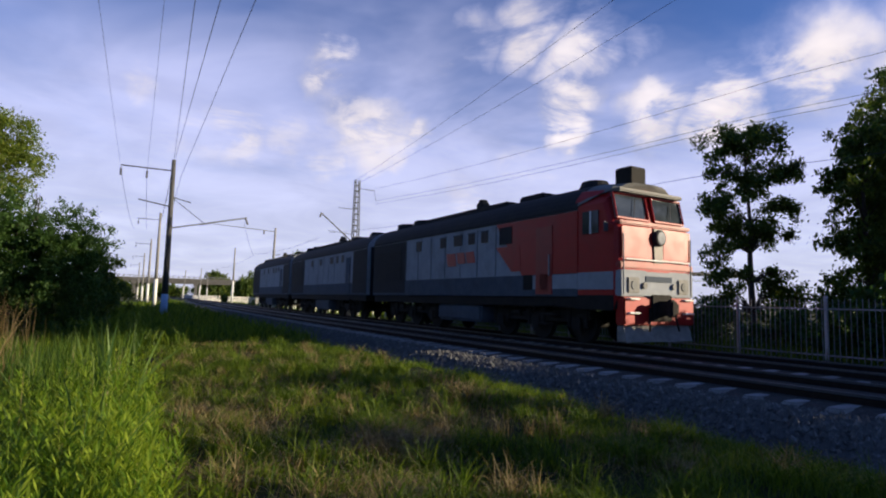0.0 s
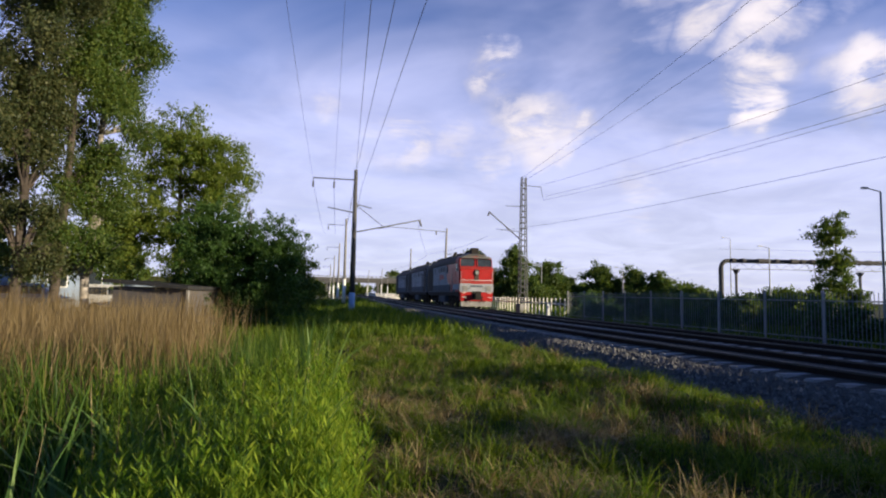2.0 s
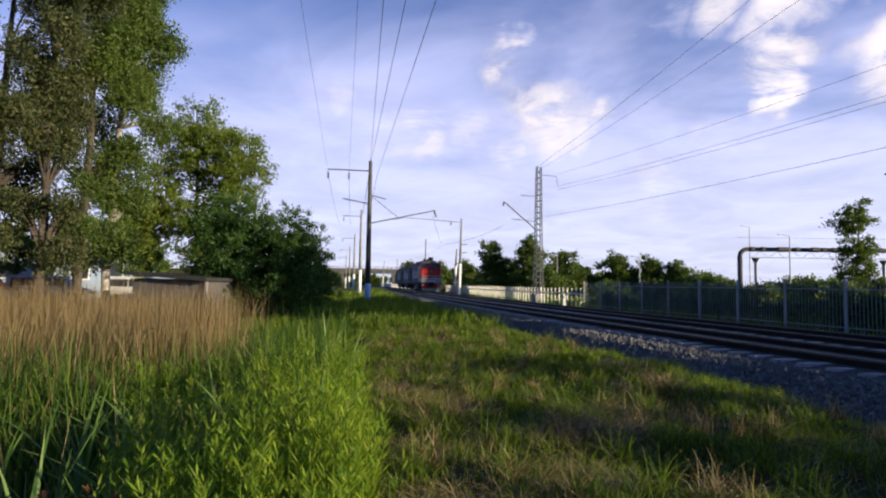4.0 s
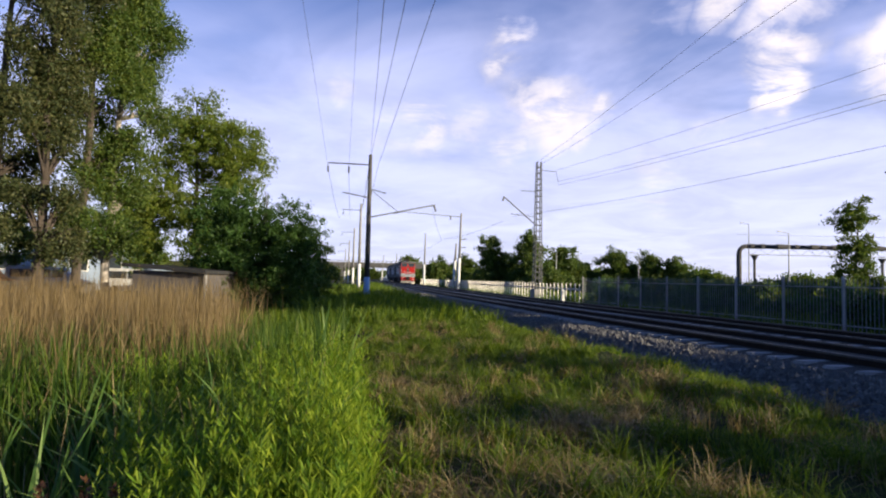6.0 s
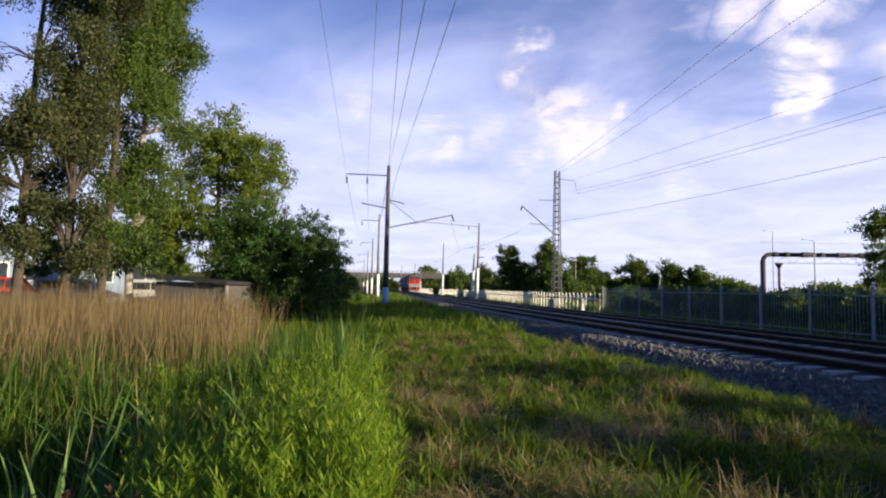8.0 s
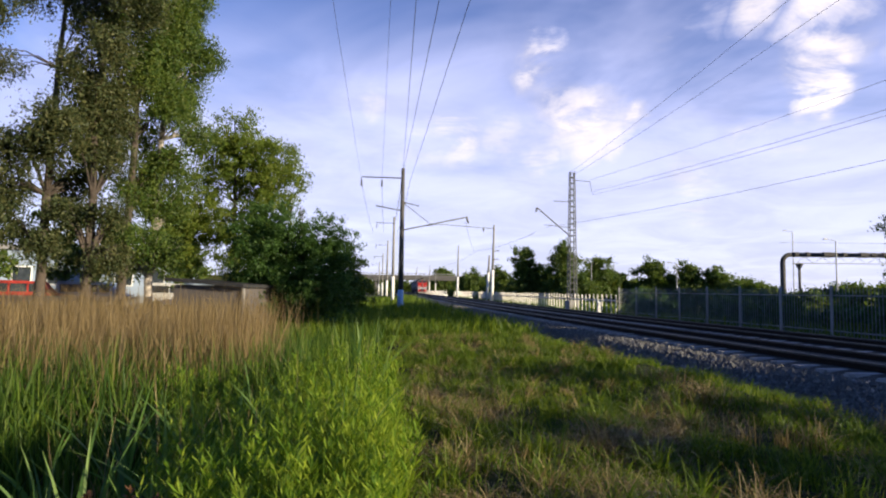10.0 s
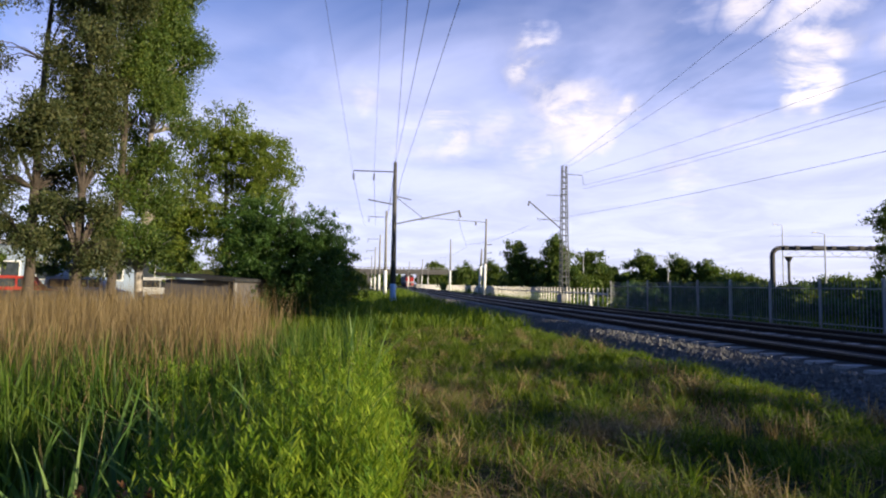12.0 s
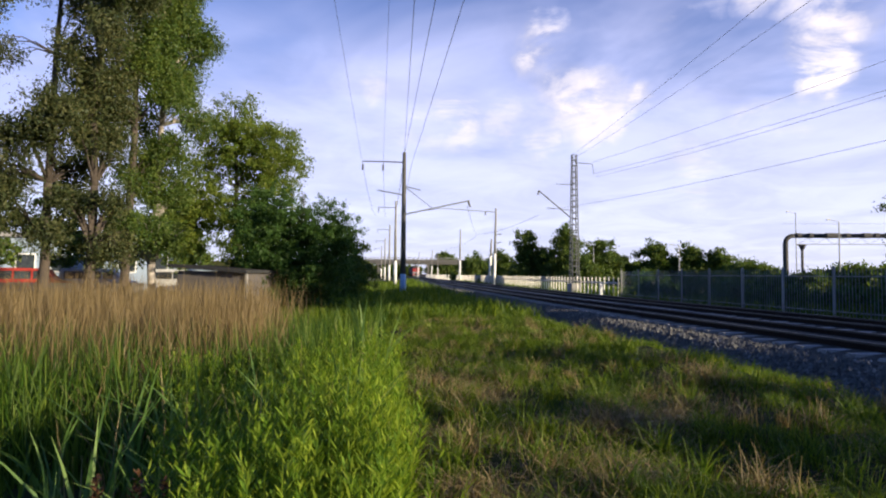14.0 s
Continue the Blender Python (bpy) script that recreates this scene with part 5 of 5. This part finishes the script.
def build_cab(c, face):
    """The driver's cab: raked windscreens over a broad flat nose."""

    def P(name, bm, mat, parent, label="", smooth=False):
        if face:
            bmesh.ops.transform(bm, matrix=Matrix(((-1, 0, 0, 0), (0, -1, 0, LEN), (0, 0, 1, 0), (0, 0, 0, 1))), verts=bm.verts)
        return part(name, bm, mat, parent, label, smooth=smooth)

    # nose profile (y, z), swept across with rounded flanks
    prof = [(0.62, 0.98), (0.50, 1.3), (0.45, 2.05), (0.47, 3.10), (0.66, 3.22), (0.86, 4.02), (0.80, 4.14), (1.2, 4.4), (1.98, ROOF_Z)]
    xs = [(-HALF_W, 0.16), (-HALF_W + 0.05, 0.06), (-HALF_W + 0.2, 0.0), (-0.03, -0.03), (0.03, -0.03), (HALF_W - 0.2, 0.0), (HALF_W - 0.05, 0.06), (HALF_W, 0.16)]
    bm = bmesh.new()
    grid = []
    for x, dy in xs:
        col = []
        for y, z in prof:
            zz = z
            if z > SIDE_Z:
                zz = SIDE_Z + (z - SIDE_Z) * math.sqrt(max(0.0, 1 - (abs(x) / HALF_W) ** 2.6)) if abs(x) < HALF_W else SIDE_Z
            col.append(bm.verts.new((x, y + dy, zz)))
        for z in (ROOF_Z, 0.98):
            zz = SIDE_Z + (z - SIDE_Z) * math.sqrt(max(0.0, 1 - (abs(x) / HALF_W) ** 2.6)) if z > SIDE_Z else z
            col.append(bm.verts.new((x, 1.98, zz - 0.01)))
        grid.append(col)
    n = len(grid[0])
    for a, b in zip(grid, grid[1:]):
        for i in range(n):
            try:
                bm.faces.new((a[i], b[i], b[(i + 1) % n], a[(i + 1) % n]))
            except ValueError:
                pass
    for col in (grid[0], grid[-1]):
        bm.faces.new(col)
    bmesh.ops.recalc_face_normals(bm, faces=bm.faces)
    cab = P("cab", bm, M_RED, c, "red driver's cab with a flat nose")
    # windscreens with frames
    for s in (-1, 1):
        x0, x1 = (0.11, 1.44) if s > 0 else (-1.44, -0.11)
        bm = bmesh.new()
        v = [bm.verts.new(p) for p in ((x0, 0.67, 3.30), (x1, 0.71, 3.30), (x1, 0.86, 3.97), (x0, 0.82, 3.97))]
        f = bm.faces.new(v)
        e = bmesh.ops.extrude_face_region(bm, geom=[f])
        for q in e["geom"]:
            if isinstance(q, bmesh.types.BMVert):
                q.co.y -= 0.05
        bmesh.ops.recalc_face_normals(bm, faces=bm.faces)
        w = P("windscreen", bm, M_GLASS, cab, "dark raked windscreen pane")
        bm = bmesh.new()
        for a, b in (((x0, 0.61, 3.32), (x1, 0.63, 3.32)), ((x0, 0.755, 3.97), (x1, 0.775, 3.97)), ((x0, 0.61, 3.32), (x0, 0.755, 3.97)), ((x1, 0.63, 3.32), (x1, 0.775, 3.97))):
            add_rod(bm, a, b, 0.03, None, 6)
        P("frame", bm, M_RED, w)
        P("wiper", rod(((x0 + x1) / 2, 0.59, 3.34), ((x0 + x1) / 2 + 0.2, 0.72, 3.85), 0.012, None, 5), M_DKSTEEL, w)
        # marker lamps in the grey band, buffers of light below
        bx = 1.05 * s
        h = P("headlight_box", box(bx - 0.24, bx + 0.24, 0.36, 0.5, 1.42, 1.82, 0.03), M_PLOUGH, cab, "white headlight housing")
        P("lens", rod((bx, 0.34, 1.62), (bx, 0.38, 1.62), 0.12, None, 16), M_LAMP, h)
        P("side_glass", box(*((HALF_W - 0.02, HALF_W + 0.03) if s > 0 else (-HALF_W - 0.03, -HALF_W + 0.02)), 1.15, 1.75, 2.95, 3.55, 0.0), M_GLASS, cab)
        P("side_glass_bar", box(*((HALF_W - 0.02, HALF_W + 0.045) if s > 0 else (-HALF_W - 0.045, -HALF_W + 0.02)), 1.40, 1.46, 2.95, 3.55, 0.0), M_WHITE, cab)
        P("mirror", box(*((1.58, 1.74) if s > 0 else (-1.74, -1.58)), 0.78, 0.82, 2.95, 3.2, 0.01), M_DKSTEEL, cab)
        P("handrail", rod((1.42 * s, 0.40, 1.4), (1.42 * s, 0.40, 2.9), 0.018, None, 6), M_STEEL, cab)
        P("air_hose", rod((0.5 * s, 0.30, 1.05), (0.62 * s, 0.22, 0.45), 0.03, None, 6), M_UNDER, cab)
    P("grey_band", box(-1.53, 1.53, 0.405, 0.62, 1.34, 2.0, 0.03), M_GREY, cab, "grey band across the nose")
    P("lower_stripe", box(-1.53, 1.53, 0.40, 0.62, 2.04, 2.2, 0.02), M_DARKRED, cab)
    P("window_sill", box(-1.5, 1.5, 0.44, 0.7, 3.14, 3.24, 0.03), M_DARKRED, cab)
    em = P("centre_lamp", rod((0, 0.30, 2.85), (0, 0.5, 2.85), 0.2, 0.24, 20), M_DARK, cab, "round central headlamp housing")
    P("lens", rod((0, 0.285, 2.85), (0, 0.305, 2.85), 0.16, None, 20), M_LAMP, em)
    P("centre_panel", box(-0.2, 0.2, 0.39, 0.47, 2.2, 3.1, 0.02), M_BROWN, cab, "dark centre strip of the nose")
    for s in (-1, 1):
        a, b = (0.24, 1.46) if s > 0 else (-1.46, -0.24)
        P("red_panel", box(a, b, 0.425, 0.47, 2.3, 3.08, 0.015), M_RED, cab, "bright red nose panel")
        P("cab_skirt", box(*((HALF_W - 0.02, HALF_W + 0.012) if s > 0 else (-HALF_W - 0.012, -HALF_W + 0.02)), 0.64, 2.0, 0.97, 1.36), M_UNDER, cab)
        P("cab_stripe", box(*((HALF_W - 0.02, HALF_W + 0.014) if s > 0 else (-HALF_W - 0.014, -HALF_W + 0.02)), 0.64, 2.0, 1.5, 1.95), M_GREY, cab)
    P("number_bar", box(-0.55, 0.55, 0.385, 0.41, 1.72, 1.86, 0.0), M_BAND, cab, "dark bar of lettering")
    P("visor", box(-1.36, 1.36, 0.58, 1.2, 4.0, 4.10, 0.03), M_BROW, cab, "pale sun visor over the windscreens")
    bm = bmesh.new()
    o = [(x * 1.01, z + 0.012) for x, z in half_outline(HALF_W, SIDE_Z - 0.02, SIDE_Z, ROOF_Z)]
    add_prism(bm, o, 0.66, 2.02)
    for q in bm.verts:
        if q.co.y < 1.0:
            q.co.z = max(q.co.z, 3.98) - (0.12 if q.co.z > 4.2 else 0.0)
            q.co.y += 0.35 * (abs(q.co.x) / HALF_W) ** 2
            q.co.z = min(q.co.z, 4.30)
    P("cab_roof", bm, M_BROW, cab, "pale grey cab roof")
    P("roof_box", box(-0.34, 0.34, 1.05, 1.65, 4.3, 4.86, 0.04), M_UNDER, cab, "square dark roof box")
    P("aerial", rod((0.9, 1.6, 4.2), (0.9, 1.6, 4.75), 0.015, None, 5), M_DKSTEEL, cab)
    P("nose_rail", rod((-1.35, 0.37, 2.26), (1.35, 0.37, 2.26), 0.02, None, 6), M_WHITE, cab, "white grab rail across the nose")
    for s in (-1, 1):
        for k in range(2):
            P("nose_step", box(s * 1.15 - 0.2, s * 1.15 + 0.2, 0.24, 0.46, 1.26 - 0.36 * k, 1.30 - 0.36 * k, 0.01), M_WHITE, cab)
        P("marker_lamp", rod((s * 0.62, 0.34, 1.62), (s * 0.62, 0.42, 1.62), 0.08, None, 14), M_PLOUGH, cab)
        P("visor_bracket", rod((s * 0.7, 0.62, 4.02), (s * 0.7, 0.8, 3.98), 0.02, None, 6), M_DKSTEEL, cab)
    bp = P("buffer_beam", box(-1.47, 1.47, 0.34, 0.66, 0.6, 1.32, 0.04), M_RED, c, "red buffer beam")
    cp = P("coupler", box(-0.2, 0.2, -0.12, 0.6, 0.86, 1.24, 0.06), M_UNDER, bp, "black automatic coupler")
    P("coupler_jaw", box(-0.28, -0.05, -0.22, 0.0, 0.82, 1.28, 0.05), M_UNDER, cp) if face == 0 else None
    P("coupler_plate", box(-0.42, 0.42, 0.28, 0.36, 0.7, 1.4, 0.03), M_UNDER, bp)
    bm = bmesh.new()
    add_prism(bm, [(0.34, 0.17), (0.66, 0.17), (0.66, 0.58), (0.46, 0.58)], -1.38, 1.38)
    bmesh.ops.transform(bm, matrix=Matrix(((0, 1, 0, 0), (1, 0, 0, 0), (0, 0, 1, 0), (0, 0, 0, 1))), verts=bm.verts)
    bmesh.ops.recalc_face_normals(bm, faces=bm.faces)
    P("snow_plough", bm, M_PLOUGH, bp, "whitewashed plough plate")


build_ground()
build_track()
build_lines()
build_fence()
build_bridge()
build_gantry()
build_yard()
build_trees()
build_grass()

wheel_mesh = wheelset_mesh()
TRAIN = []
for k, (fc, bc, text) in enumerate(((True, False, "red and grey diesel locomotive section with a red cab"), (False, False, "grey cabless middle section of a diesel locomotive"), (False, False, "grey rear section of a diesel locomotive with dark ends"))):
    sec, wheels = loco_section(fc, bc, wheel_mesh, k)
    fit_gauge(sec)
    tagged(sec, text, "locomotive", "locomotive sections")
    TRAIN.append((sec, wheels))


# ---- movement ----
SPOTS = ((0.0, 10.8), (0.5, 18.7), (1.0, 27.1), (1.5, 36.0), (2.0, 45.2), (2.5, 54.5), (3.0, 63.8), (5.5, 107.0), (8.0, 148.0), (10.5, 186.0), (12.5, 216.0), (14.0, 238.0))


def front_y(t):
    """Distance of the train's front end, a smooth run through the known spots."""
    i = max(k for k in range(len(SPOTS) - 1) if SPOTS[k][0] <= t)
    (t0, a), (t1, b) = SPOTS[i], SPOTS[i + 1]
    return a + (b - a) * (t - t0) / (t1 - t0)


def section_pose(y):
    """Both bogies stand on the curve; y is the distance of the section's front end."""
    a, b = track_point(y + 4.2), track_point(y + 12.85)
    d = (b - a).normalized()
    p = a - d * 4.2
    return Matrix.Translation(p) @ Matrix.Rotation(math.atan2(d.y, d.x) - math.pi / 2, 4, "Z")


def motions():
    times = [0.5 * i for i in range(29)]
    for k, (sec, wheels) in enumerate(TRAIN):
        walk(sec, [(t, section_pose(front_y(t) + k * LEN)) for t in times])
        for w, a in zip(wheels, AXLES):
            walk(w, [(j / FPS, Matrix.Translation((0, a, 0.525)) @ Matrix.Rotation(-(front_y(min(j / FPS, 14.0)) - SPOTS[0][1]) / 0.525, 4, "X")) for j in range(421)])


motions()
